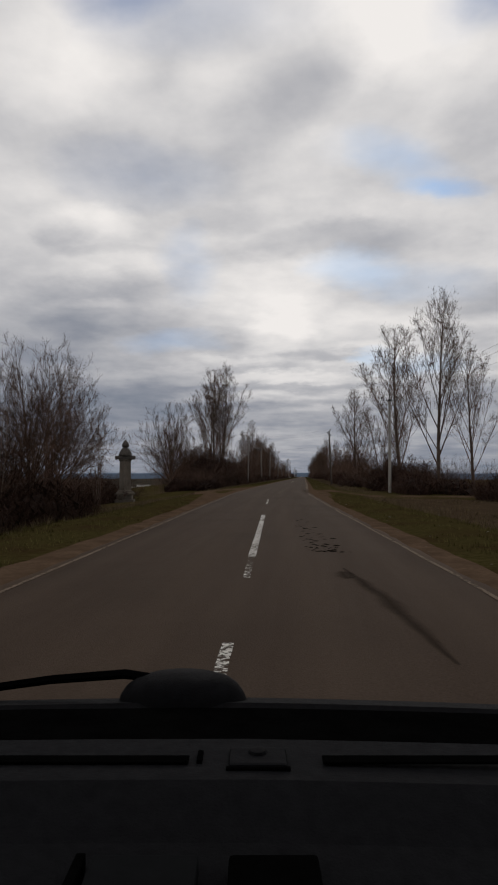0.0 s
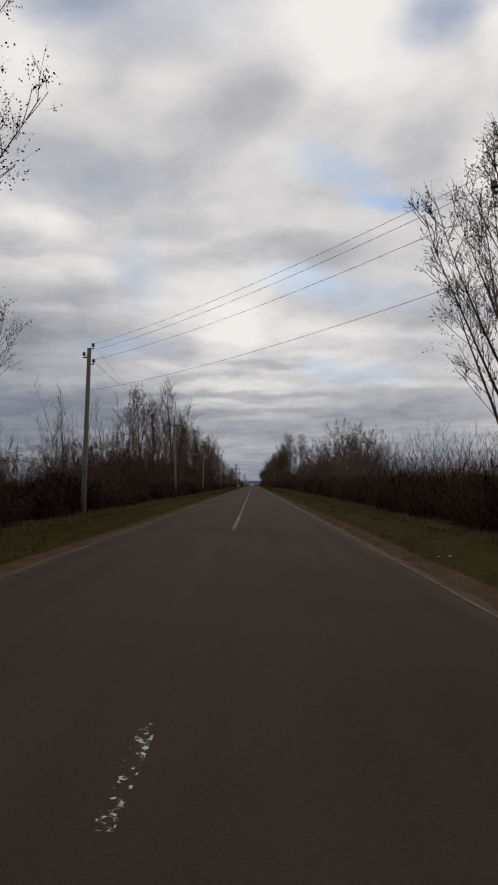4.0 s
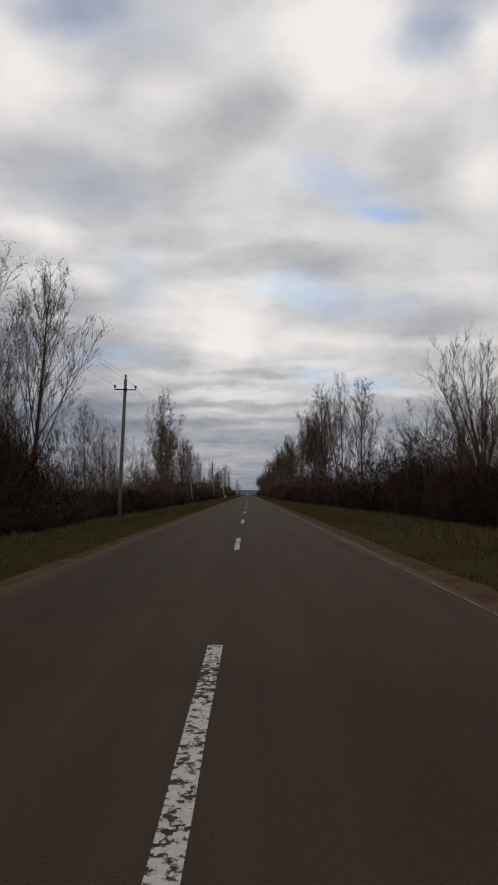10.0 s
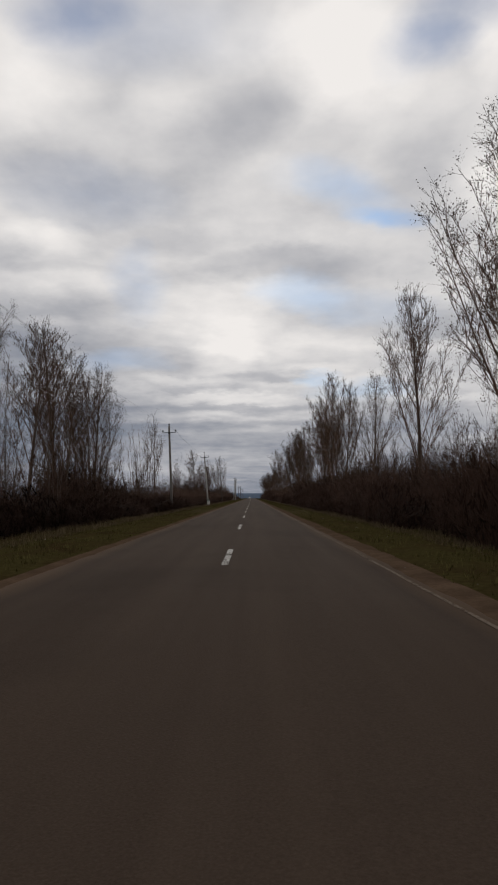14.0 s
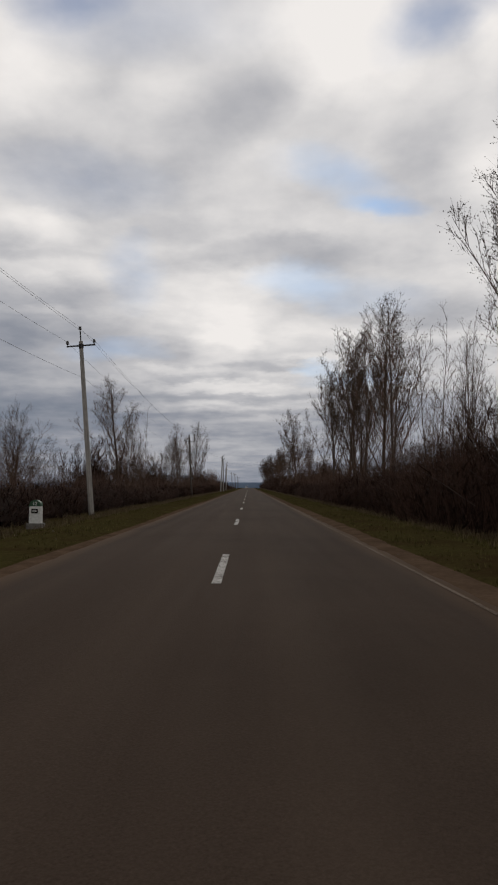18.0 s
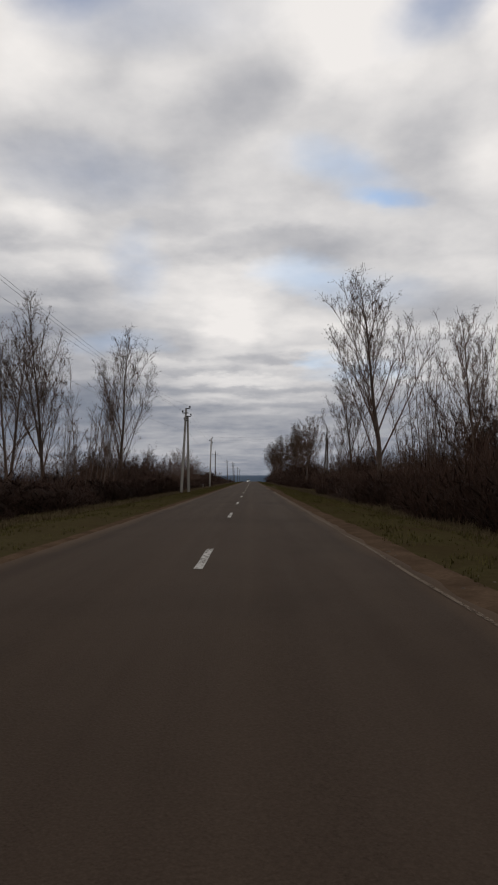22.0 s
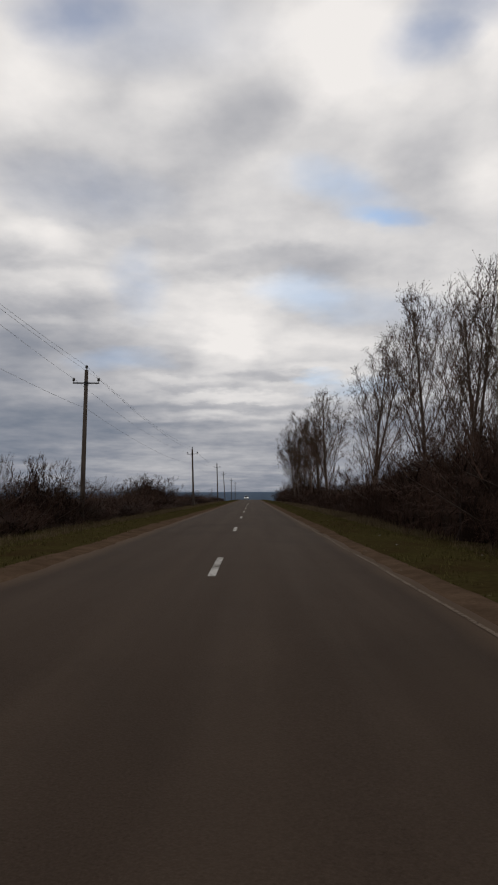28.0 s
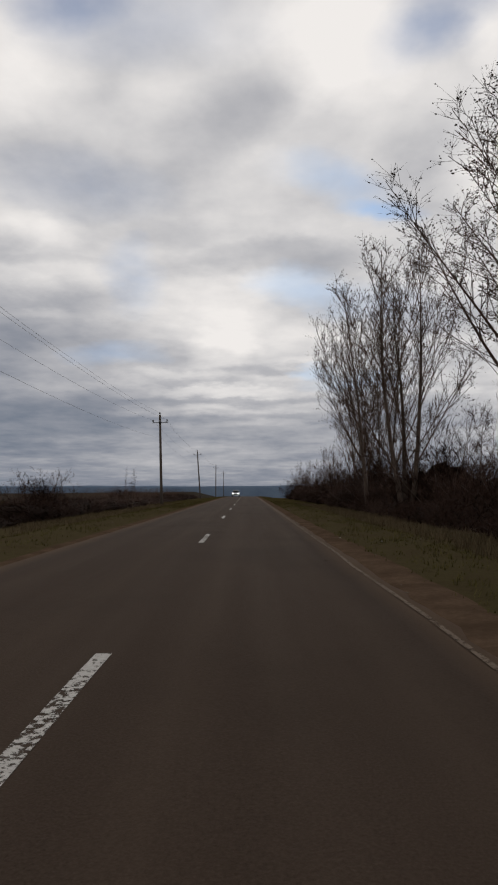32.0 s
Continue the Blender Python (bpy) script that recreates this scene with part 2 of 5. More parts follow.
def soft_stain(name, tone):
    """A worn stain that thins out towards its rim, which lies at u = 0 and u = 1."""
    mat = bpy.data.materials.new(name)
    mat.use_nodes = True
    k = Nodes(mat.node_tree)
    across = k.add("ShaderNodeSeparateXYZ", sockets={0: k.add("ShaderNodeTexCoord", 2)})
    rim = k.math("SUBTRACT", 1.0, k.math("ABSOLUTE", k.math("MULTIPLY_ADD", across, 2.0, -1.0)))
    grit = k.noise(k.add("ShaderNodeTexCoord", 3), 9.0, 6.0, 0.65)
    cover = k.math("MULTIPLY", k.spread(k.math("ADD", rim, k.math("MULTIPLY", grit, 0.7)), 0.4, 1.5), 0.55)
    body = k.add("ShaderNodeBsdfPrincipled", sockets={"Base Color": tone, "Roughness": 1.0, "Specular IOR Level": 0.0})
    clear = k.add("ShaderNodeBsdfTransparent")
    k.add("ShaderNodeOutputMaterial", None, sockets={0: k.add("ShaderNodeMixShader", sockets={0: cover, 1: clear, 2: body})})
    return mat


def grass_material():
    mat = bpy.data.materials.new("grassland")
    mat.use_nodes = True
    k = Nodes(mat.node_tree)
    place = k.add("ShaderNodeTexCoord", 3)
    tuft = k.noise(place, 7.0, 7.0, 0.7)
    patch = k.noise(place, 0.55, 5.0, 0.6)
    field = k.noise(place, 0.012, 4.0, 0.5)
    colour = k.mix(k.spread(tuft, 0.3, 0.7), (0.023, 0.0190, 0.0062, 1), (0.054, 0.0450, 0.0175, 1))
    colour = k.mix(k.spread(patch, 0.45, 0.68, 0.0, 0.85), colour, (0.030, 0.018, 0.009, 1))
    colour = k.mix(k.spread(field, 0.5, 0.62, 0.0, 0.5), colour, (0.075, 0.060, 0.036, 1))
    relief = k.add("ShaderNodeBump", sockets={"Strength": 0.8, "Distance": 0.06, "Height": k.math("ADD", tuft, patch)})
    shader = k.add("ShaderNodeBsdfPrincipled", sockets={"Base Color": colour, "Roughness": 1.0, "Specular IOR Level": 0.0, "Normal": relief})
    k.add("ShaderNodeOutputMaterial", None, sockets={0: shader})
    return mat


def plain_glow(name, colour, power):
    mat = bpy.data.materials.new(name)
    mat.use_nodes = True
    k = Nodes(mat.node_tree)
    shader = k.add("ShaderNodeBsdfPrincipled", sockets={"Base Color": (*colour, 1), "Roughness": 0.2, "Emission Color": (*colour, 1), "Emission Strength": power})
    k.add("ShaderNodeOutputMaterial", None, sockets={0: shader})
    return mat


ASPHALT = asphalt_material()
PAINT = worn_paint("road_paint", (0.44, 0.42, 0.39), 0.60)
PAINT_WORN = worn_paint("rubbed_road_paint", (0.50, 0.48, 0.44), 0.68)
EDGE_PAINT = worn_paint("pale_road_edge", (0.135, 0.103, 0.078), 0.58)
GRASS = grass_material()
VALLEY_FIELDS = material("valley_fields", (0.016, 0.016, 0.013), (0.062, 0.051, 0.040), 0.012, 1.0, 0.0, spec=0.0)
DIRT = material("dirt", (0.068, 0.0445, 0.0292), (0.098, 0.0660, 0.0440), 15.0, 1.0, 0.2, 40, 0.6, spec=0.0)
EARTH = material("field_earth", (0.030, 0.0205, 0.0125), (0.070, 0.049, 0.032), 2.2, 1.0, 0.6, 14, 0.4, spec=0.0)
BLADES = material("grass_blades", (0.054, 0.046, 0.0155), (0.104, 0.088, 0.034), 2.0, 1.0, 0.1, spec=0.0)
DRY = material("dry_grass", (0.062, 0.043, 0.023), (0.130, 0.097, 0.054), 3.0, 0.95, 0.1, spec=0.1)
BARK = material("bark", (0.056, 0.040, 0.031), (0.132, 0.098, 0.078), 6.0, 0.92, 0.8, 16, 0.3, stretch=(1, 1, 0.25), vary=0.25, spec=0.15)
TWIG = material("twig_bark", (0.064, 0.037, 0.0255), (0.126, 0.076, 0.053), 4.0, 0.9, 0.2, vary=0.25, spec=0.15)
BUD = material("leaf_buds", (0.040, 0.028, 0.017), (0.085, 0.060, 0.036), 3.0, 0.85, 0.1, vary=0.2, spec=0.2)
SCRUB = material("scrub_twigs", (0.036, 0.0195, 0.0138), (0.074, 0.042, 0.030), 3.0, 0.95, 0.2, vary=0.25, spec=0.1)
# Near-black brown: the shade inside scrub and shrubs is put into this colour.
HEART_SHADE = material("scrub_heart_shade", (0.013, 0.0070, 0.0052), (0.028, 0.0158, 0.0115), 6.0, 0.97, 1.0, 14, 0.3, vary=0.2, spec=0.05)
CONCRETE = material("concrete", (0.20, 0.185, 0.165), (0.33, 0.305, 0.275), 7.0, 0.9, 0.4, 40, 0.35, stretch=(1, 1, 0.3))
OLD_POLE = material("weathered_pole", (0.075, 0.066, 0.058), (0.155, 0.138, 0.120), 9.0, 0.92, 0.5, 30, 0.35, stretch=(1, 1, 0.12))
WOOD_POLE = material("wooden_pole", (0.045, 0.035, 0.028), (0.100, 0.080, 0.065), 9.0, 0.95, 0.6, 30, 0.35, stretch=(1, 1, 0.1), spec=0.1)
STEEL = material("dark_steel", (0.022, 0.022, 0.024), (0.055, 0.050, 0.047), 12.0, 0.6, 0.3, metal=0.6)
CERAMIC = material("brown_ceramic", (0.018, 0.014, 0.012), (0.035, 0.027, 0.022), 8.0, 0.25, 0.05, spec=0.6)
WIRE = material("aluminium_wire", (0.09, 0.09, 0.09), (0.14, 0.14, 0.14), 5.0, 0.55, 0.05, metal=0.7)
STONE = material("grey_stone", (0.12, 0.11, 0.10), (0.24, 0.22, 0.20), 6.0, 0.9, 0.5, 30, 0.45)
MONUMENT_STONE = material("brown_stone", (0.075, 0.064, 0.053), (0.150, 0.128, 0.105), 4.0, 0.95, 0.6, 26, 0.45, stretch=(1, 1, 0.4), spec=0.1)
DARK_STONE = material("dark_stone", (0.045, 0.040, 0.036), (0.10, 0.09, 0.08), 6.0, 0.95, 0.6, 30, 0.4, spec=0.1)
WHITEWASH = material("whitewash", (0.52, 0.51, 0.48), (0.74, 0.73, 0.70), 8.0, 0.85, 0.3, 35, 0.35)
GREEN = material("green_paint", (0.012, 0.05, 0.022), (0.022, 0.075, 0.035), 10.0, 0.6, 0.1)
TAR = material("tar", (0.005, 0.004, 0.0035), (0.010, 0.008, 0.0065), 10.0, 1.0, 0.3, 40, spec=0.0)
WATER = material("puddle_water", (0.03, 0.026, 0.021), (0.045, 0.038, 0.03), 3.0, 0.4, 0.5, spec=0.08)
GRAVEL = material("washed_gravel", (0.055, 0.043, 0.033), (0.12, 0.098, 0.078), 14.0, 0.95, 0.6, 40, 0.3, spec=0.05)
STAIN = soft_stain("dark_stain", (0.021, 0.0158, 0.0122, 1))
DUST = soft_stain("washed_dirt", (0.088, 0.062, 0.042, 1))
# Distance haze is put into this blue base colour.
HILL = material("hazed_far_hills", (0.085, 0.118, 0.170), (0.125, 0.162, 0.215), 0.01, 1.0, 0.0, spec=0.0)
PLASTIC = material("black_plastic", (0.0035, 0.0035, 0.004), (0.006, 0.006, 0.007), 60.0, 0.9, 0.15, 300, 0.1, spec=0.06)
SOFT_PLASTIC = material("grey_plastic", (0.0064, 0.0065, 0.0074), (0.0098, 0.0100, 0.0112), 60.0, 0.95, 0.15, 300, 0.1, spec=0.04)
RUBBER = material("rubber", (0.0012, 0.0012, 0.0012), (0.0025, 0.0025, 0.0025), 20.0, 1.0, 0.2, spec=0.0)
BODY = material("dark_car_paint", (0.015, 0.016, 0.020), (0.022, 0.023, 0.028), 4.0, 0.35, 0.02, spec=0.5)
WHITE_BODY = material("white_car_paint", (0.62, 0.63, 0.64), (0.72, 0.72, 0.72), 4.0, 0.3, 0.02, spec=0.5)
DARK_GLASS = material("dark_glass", (0.010, 0.012, 0.014), (0.014, 0.016, 0.018), 3.0, 0.06, 0.0, spec=0.7)
CHROME = material("rim_metal", (0.35, 0.35, 0.36), (0.45, 0.45, 0.46), 9.0, 0.35, 0.05, metal=1.0)
LAMP = plain_glow("lit_headlight", (1.0, 0.96, 0.9), 14.0)
DISPLAY = material("pale_panel", (0.008, 0.0085, 0.009), (0.0105, 0.011, 0.0118), 30.0, 1.0, 0.1, spec=0.0)


# ---- mesh helpers ----
def mesh_of(name, verts, faces, mat, smooth=False):
    me = bpy.data.meshes.new(name)
    me.from_pydata([tuple(v) for v in verts], [], faces)
    me.materials.append(mat)
    if smooth:
        me.polygons.foreach_set("use_smooth", [True] * len(me.polygons))
    me.update()
    return me


def part(name, shape, mat, parent, label="", smooth=False):
    """One mesh object under a thing; shape is a bmesh or (verts, faces)."""
    if isinstance(shape, bmesh.types.BMesh):
        me = bpy.data.meshes.new(name)
        shape.to_mesh(me)
        shape.free()
        me.materials.append(mat)
        if smooth:
            me.polygons.foreach_set("use_smooth", [True] * len(me.polygons))
    else:
        me = mesh_of(name, *shape, mat, smooth)
    ob = new(name, me)
    ob.parent = parent
    return tagged(ob, label)


def box(x0, x1, y0, y1, z0, z1, bevel=0.0):
    bm = bmesh.new()
    bmesh.ops.create_cube(bm, size=1.0, matrix=Matrix.Translation(((x0 + x1) / 2, (y0 + y1) / 2, (z0 + z1) / 2)) @ Matrix.Diagonal((x1 - x0, y1 - y0, z1 - z0, 1)))
    if bevel:
        bmesh.ops.bevel(bm, geom=bm.edges[:], offset=bevel, segments=2, affect="EDGES", profile=0.6)
    return bm


def lathe(rings, sides=10, centre=(0, 0, 0)):
    """A turned shape from (radius, height) rings."""
    verts, faces = [], []
    for r, z in rings:
        for i in range(sides):
            a = 2 * math.pi * i / sides
            verts.append((centre[0] + r * math.cos(a), centre[1] + r * math.sin(a), centre[2] + z))
    for j in range(len(rings) - 1):
        for i in range(sides):
            faces.append((j * sides + i, j * sides + (i + 1) % sides, (j + 1) * sides + (i + 1) % sides, (j + 1) * sides + i))
    faces.append(tuple(reversed(range(sides))))
    faces.append(tuple(range((len(rings) - 1) * sides, len(rings) * sides)))
    return verts, faces


def tube(verts, faces, points, radii, sides):
    """Adds a tapered tube along points."""
    base = len(verts)
    count = len(points)
    for i, p in enumerate(points):
        along = (points[min(i + 1, count - 1)] - points[max(i - 1, 0)])
        side = along.cross(Vector((0.31, 0.87, 0.39)))
        if side.length < 1e-6:
            side = along.cross(Vector((1, 0, 0)))
        side.normalize()
        other = along.cross(side).normalized()
        for s in range(sides):
            a = 2 * math.pi * s / sides
            verts.append(p + (side * math.cos(a) + other * math.sin(a)) * radii[i])
    for i in range(count - 1):
        for s in range(sides):
            t = (s + 1) % sides
            faces.append((base + i * sides + s, base + i * sides + t, base + (i + 1) * sides + t, base + (i + 1) * sides + s))


# ---- the ground and the road ----
def bend(y):
    """The road's centre: straight, but for a slight bend at its start."""
    k = max(0.0, 52.0 - y)
    return 0.05 * k * k / (k + 8.0)


def half_width(y):
    return 2.85 + 0.22 * min(1.0, max(0.0, (y - 40) / 40))


def drop(y):
    """The road falls away gently past its crest."""
    k = max(0.0, y - 840.0)
    return -min(0.00006 * k * k, 0.02 * k)


PROFILE = [(0.0, -0.12), (2.6, -0.12), (3.25, -0.05), (3.9, -0.01), (4.6, 0.01), (5.4, -0.06), (6.4, -0.22), (8.0, -0.42), (11.0, -0.5), (16.0, -0.5), (30.0, -0.6), (90.0, -1.2), (400.0, -6.0), (1500.0, -18.0), (4200.0, -40.0)]
# the valley beside the road: how far out, how high; and the slope that leads down to it at the start
VALLEY_OUT, VALLEY_Z = (45, 90, 140, 280, 400, 700, 1100, 2000, 3000, 4200), (-0.75, -6, -11, -24, -32, -44, -48, -40, -22, -8)
SLOPE_OUT, SLOPE_Z = (14.5, 20, 30, 45, 60, 90, 140, 280, 400), (0, 1.0, 3.0, 6, 8, 9, 7, 2, 0)


def ground_height(lat, y):
    z = float(np.interp(abs(lat), [p[0] for p in PROFILE], [p[1] for p in PROFILE]))
    if lat < -5.5:
        dip = math.exp(-((y - 55) / 26) ** 2)
        z -= dip * min(1.0, (-lat - 5.5) / 8) * 0.7
        z -= float(np.interp(y, (200, 260), (1, 0))) * float(np.interp(-lat, SLOPE_OUT, SLOPE_Z))
        if lat < -45:
            out = min(1.0, (-lat - 45) / 200)
            z += float(np.interp(-lat, VALLEY_OUT, VALLEY_Z)) - float(np.interp(-lat, [p[0] for p in PROFILE], [p[1] for p in PROFILE]))
            return min(-8.0 * out, z + out * float(np.interp(y, (1200, 4300), (0, 36)))) + drop(y) * (1 - out)
    if abs(lat) > 4:
        z += 0.07 * noise.noise(Vector((lat * 0.5, y * 0.35, 0.0))) * min(1, (abs(lat) - 4))
    return z + drop(y)


def strip(name, rows, mat, kind="structure", label=""):
    """A sheet through rows of points."""
    width = len(rows[0])
    verts = [p for row in rows for p in row]
    faces = [(j * width + i, j * width + i + 1, (j + 1) * width + i + 1, (j + 1) * width + i) for j in range(len(rows) - 1) for i in range(width - 1)]
    return tagged(new(name, mesh_of(name, verts, faces, mat, True)), label, kind=kind)


lats = sorted({s * p[0] for p in PROFILE for s in (-1, 1)} | {-float(q) for q in VALLEY_OUT + SLOPE_OUT})
along = [-400, -150, -60] + [i * 2.0 for i in range(-15, 480)] + [980, 1020, 1100, 1250, 1500, 2000, 2800, 4300]
ground = strip("ground", [[(bend(y) + lat, y, ground_height(lat, y)) for lat in lats] for y in along], GRASS, label="rough spring grass and fields beside the road")
ground.data.materials.append(VALLEY_FIELDS)
for face in ground.data.polygons:
    if face.center.x < -160 + bend(face.center.y):
        face.material_index = 1

rng = random.Random(4)
road_rows = []
y = -40.0
while y < 1300:
    w = half_width(y)
    left, right = (-w + 0.09 * noise.noise(Vector((0, y * 0.9, 5))) + rng.uniform(-0.03, 0.03), w + 0.11 * noise.noise(Vector((9, y * 0.8, 2))) + rng.uniform(-0.04, 0.04))
    c, d = bend(y), drop(y)
    road_rows.append([(c + left - 0.02, y, -0.09 + d), (c + left, y, -0.035 + d), (c - 1.5, y, -0.012 + d), (c, y, 0.0 + d), (c + 1.5, y, -0.012 + d), (c + right, y, -0.035 + d), (c + right + 0.02, y, -0.09 + d)])
    y += 0.5 if y < 860 else 8.0
road = strip("road", road_rows, ASPHALT, label="worn grey-brown two-lane country road of asphalt")
layer_across = road.data.attributes.new("lateral", "FLOAT", "POINT")
layer_across.data.foreach_set("value", [v.co.x - bend(v.co.y) for v in road.data.vertices])


def shoulder(name, side, reach):
    rows = []
    yy = -40.0
    while yy < 1000:
        w = half_width(yy) - 0.12
        out = reach(yy) * (1 + 0.22 * noise.noise(Vector((side * 7, yy * 0.09, 1))) + 0.14 * noise.noise(Vector((side * 3, yy * 0.8, 4))))
        c, d = bend(yy), drop(yy)
        lat = [w, w + 0.25 * out, w + 0.65 * out, w + out]
        zs = [-0.085, -0.030, ground_height(side * lat[2], yy) - d + 0.035, ground_height(side * lat[3], yy) - d - 0.02]
        row = [(c + side * a, yy, max(z, -0.06) + d + 0.006 * noise.noise(Vector((a * 3, yy * 0.7, side)))) for a, z in zip(lat, zs)]
        rows.append(row if side > 0 else row[::-1])
        yy += 0.6
    return strip(name, rows, DIRT, label="bare brown dirt shoulder along the road edge")


def bump(y, at, wide):
    return math.exp(-((y - at) / wide) ** 2)


shoulder("shoulder_right", 1, lambda yy: 0.7 + 1.0 * bump(yy, 46, 9) + 0.6 * bump(yy, 615, 14) + 0.5 * bump(yy, 590, 8) + 0.3 * bump(yy, 745, 30))
shoulder("shoulder_left", -1, lambda yy: 0.5 + 0.3 * bump(yy, 12, 16) + 2.6 * bump(yy, 50, 16) + 0.5 * bump(yy, 690, 40))

# a dirt track that leaves the road
track_rows = []
for i in range(40):
    s = i / 39
    x0, y0 = bend(52) + 3.2 + 17 * s, 51 + 3.0 * s + 0.6 * math.sin(4 * s)
    half = 2.2 * (1 - 0.35 * s)
    track_rows.append([(x0, y0 + half * a + 0.25 * noise.noise(Vector((x0 * 0.8, a * 3, 0))), ground_height(x0 - bend(52), y0) + (0.035 if abs(a) < 0.9 else -0.03) - (0.05 if 0.3 < abs(a) < 0.6 else 0)) for a in (1, 0.8, 0.55, 0.2, -0.2, -0.55, -0.8, -1)])
strip("dirt_track", track_rows, DIRT, label="rutted dirt track leaving the road")

# dry bare field beside the start of the road
field_rows = []
for i in range(36):
    y = 6 + 40 * i / 35
    row = []
    for j in range(13):
        lat = 6.3 + 0.5 * noise.noise(Vector((y * 0.35, 2, 7))) + 20 * (j / 12) ** 1.3
        rise = 0.03 + (0.10 * noise.noise(Vector((lat * 0.7, y * 0.5, 3))) + 0.05 * noise.noise(Vector((lat * 2.1, y * 1.6, 5))) + 0.06) * min(1.0, j / 2)
        row.append((bend(y) + lat, y, ground_height(lat, y) + (max(0.02, rise) if 0 < j < 12 and 0 < i < 35 else -0.03)))
    field_rows.append(row)
strip("bare_field", field_rows, EARTH, label="dry brown uneven field beside the road")

# worn lines: along, length, how much is left
dashes = [(9.6, 10.2, 0), (7.6, 2.0, 1), (3.8, 0.85, 1), (27.0, 6.2, 1), (86.5, 0.7, 0), (91.0, 2.6, 1), (97.5, 1.0, 1)]
yy = 112.0
while yy < 173:
    length = min(rng.uniform(3.0, 9.0), 174.8 - yy)
    dashes.append((yy, length, 1))
    yy += length + rng.uniform(0.1, 0.5)
dashes += [(175.6, 1.7, 0), (180.0, 2.6, 0), (185.0, 8.6, 1), (194.0, 8.0, 1), (206.0, 7.6, 1), (214.6, 4.0, 1), (220.6, 1.5, 0), (222.9, 7.2, 0), (233.0, 4.6, 0)]
# where the painted rhythm runs a little early or late
PAINT_AT = (243.2, 256.3, 269.4, 282.5, 295.6, 321.9, 348, 413.6, 426.7, 439.8, 463.5, 487.3, 499, 546, 558.4, 582.2, 606, 655, 705, 729.7, 760, 779.2)
PAINT_SHIFT = (0, -0.9, -1.8, -2.1, -1.2, -1.1, 0, -0.6, -0.1, 0, 0.8, 1.0, 0, 0, -1.2, -0.8, 0.1, -0.8, -1.6, -1.6, -0.6, 0)
ends = [243.2 + 13.107 * i for i in range(16)] + [439.8 + 11.87 * i for i in range(1, 15)] + [606.0 + 12.37 * i for i in range(1, 25)]
ends = [e + float(np.interp(e, PAINT_AT, PAINT_SHIFT)) for e in ends if not 495 < e < 520]
for e in ends:
    length = (3.6 if e < 455 else 2.7) * rng.uniform(0.92, 1.08)
    dashes.append((e - length, length, 0))
dashes += [(501.2, 3.2, 0), (509.9, 1.9, 0), (515.2, 2.5, 0), (520.2, 2.7, 0)]
for at, length, worn in dashes:
    w = 0.044 if worn else 0.062
    count = max(2, int(length / 0.5))
    verts, faces = [], []
    for i in range(count + 1):
        q = at + length * i / count
        j = rng.uniform(-0.004, 0.004)
        for s in (-1, 1):
            verts.append((bend(q) + s * w + j, q, drop(q) + 0.004))
    faces = [(2 * i, 2 * i + 1, 2 * i + 3, 2 * i + 2) for i in range(count)]
    ob = new("centre_line_dash", mesh_of("centre_line_dash", verts, faces, PAINT_WORN if worn else PAINT))
    ob.parent = road
for name, side, last in (("edge_line", 1, 430), ("edge_line", -1, 55)):
    rows = []
    for i in range(last):
        q = 2.0 * i
        c = bend(q) + side * (half_width(q) - 0.17 + 0.06 * noise.noise(Vector((side, q * 0.3, 0))))
        rows.append([(c - 0.03, q, -0.026 + drop(q)), (c + 0.03, q, -0.026 + drop(q))])
    ob = strip(name, rows, EDGE_PAINT)
    ob.parent = road

# far hills all round the plain, with the blue of haze painted on
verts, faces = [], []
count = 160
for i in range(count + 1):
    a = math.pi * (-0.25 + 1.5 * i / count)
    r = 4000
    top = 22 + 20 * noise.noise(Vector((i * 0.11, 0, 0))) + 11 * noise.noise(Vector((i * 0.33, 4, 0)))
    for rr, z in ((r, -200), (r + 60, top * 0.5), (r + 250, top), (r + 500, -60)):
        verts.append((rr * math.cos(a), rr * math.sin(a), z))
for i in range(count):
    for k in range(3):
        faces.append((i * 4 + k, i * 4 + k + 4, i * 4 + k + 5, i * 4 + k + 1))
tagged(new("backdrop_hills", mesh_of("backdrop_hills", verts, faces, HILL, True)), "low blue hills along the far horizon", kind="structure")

# ---- trees ----
def wander(rnd, start, heading, length, bits, lift, wobble):
    """Points of a branch that bends upward and sways."""
    points, p, h = [start.copy()], start.copy(), heading.normalized()
    for _ in range(bits):
        h = (h + Vector((rnd.gauss(0, wobble), rnd.gauss(0, wobble), rnd.gauss(0, wobble * 0.5) + lift))).normalized()
        p = p + h * (length / bits)
        points.append(p.copy())
    return points


def at_share(points, share):
    k = min(len(points) - 1.001, share * (len(points) - 1))
    i = int(k)
    return points[i].lerp(points[i + 1], k - i), (points[i + 1] - points[i]).normalized()


def lean_out(rnd, axis, angle):
    """A heading at that angle from axis, turned at random round it."""
    side = axis.cross(Vector((rnd.gauss(0, 1), rnd.gauss(0, 1), rnd.gauss(0, 1)))).normalized()
    return (axis * math.cos(angle) + side * math.sin(angle)).normalized()


def ribbon(verts, faces, points, wide):
    """A thin flat twig."""
    base = len(verts)
    along = points[-1] - points[0]
    side = along.cross(Vector((0.3, -0.2, 0.9)) if abs(along.z) < 0.8 * along.length else Vector((0.6, 0.7, 0.1))).normalized()
    for i, p in enumerate(points):
        w = wide * (1 - 0.75 * i / (len(points) - 1))
        verts += [p - side * w, p + side * w]
    faces += [(base + 2 * i, base + 2 * i + 1, base + 2 * i + 3, base + 2 * i + 2) for i in range(len(points) - 1)]


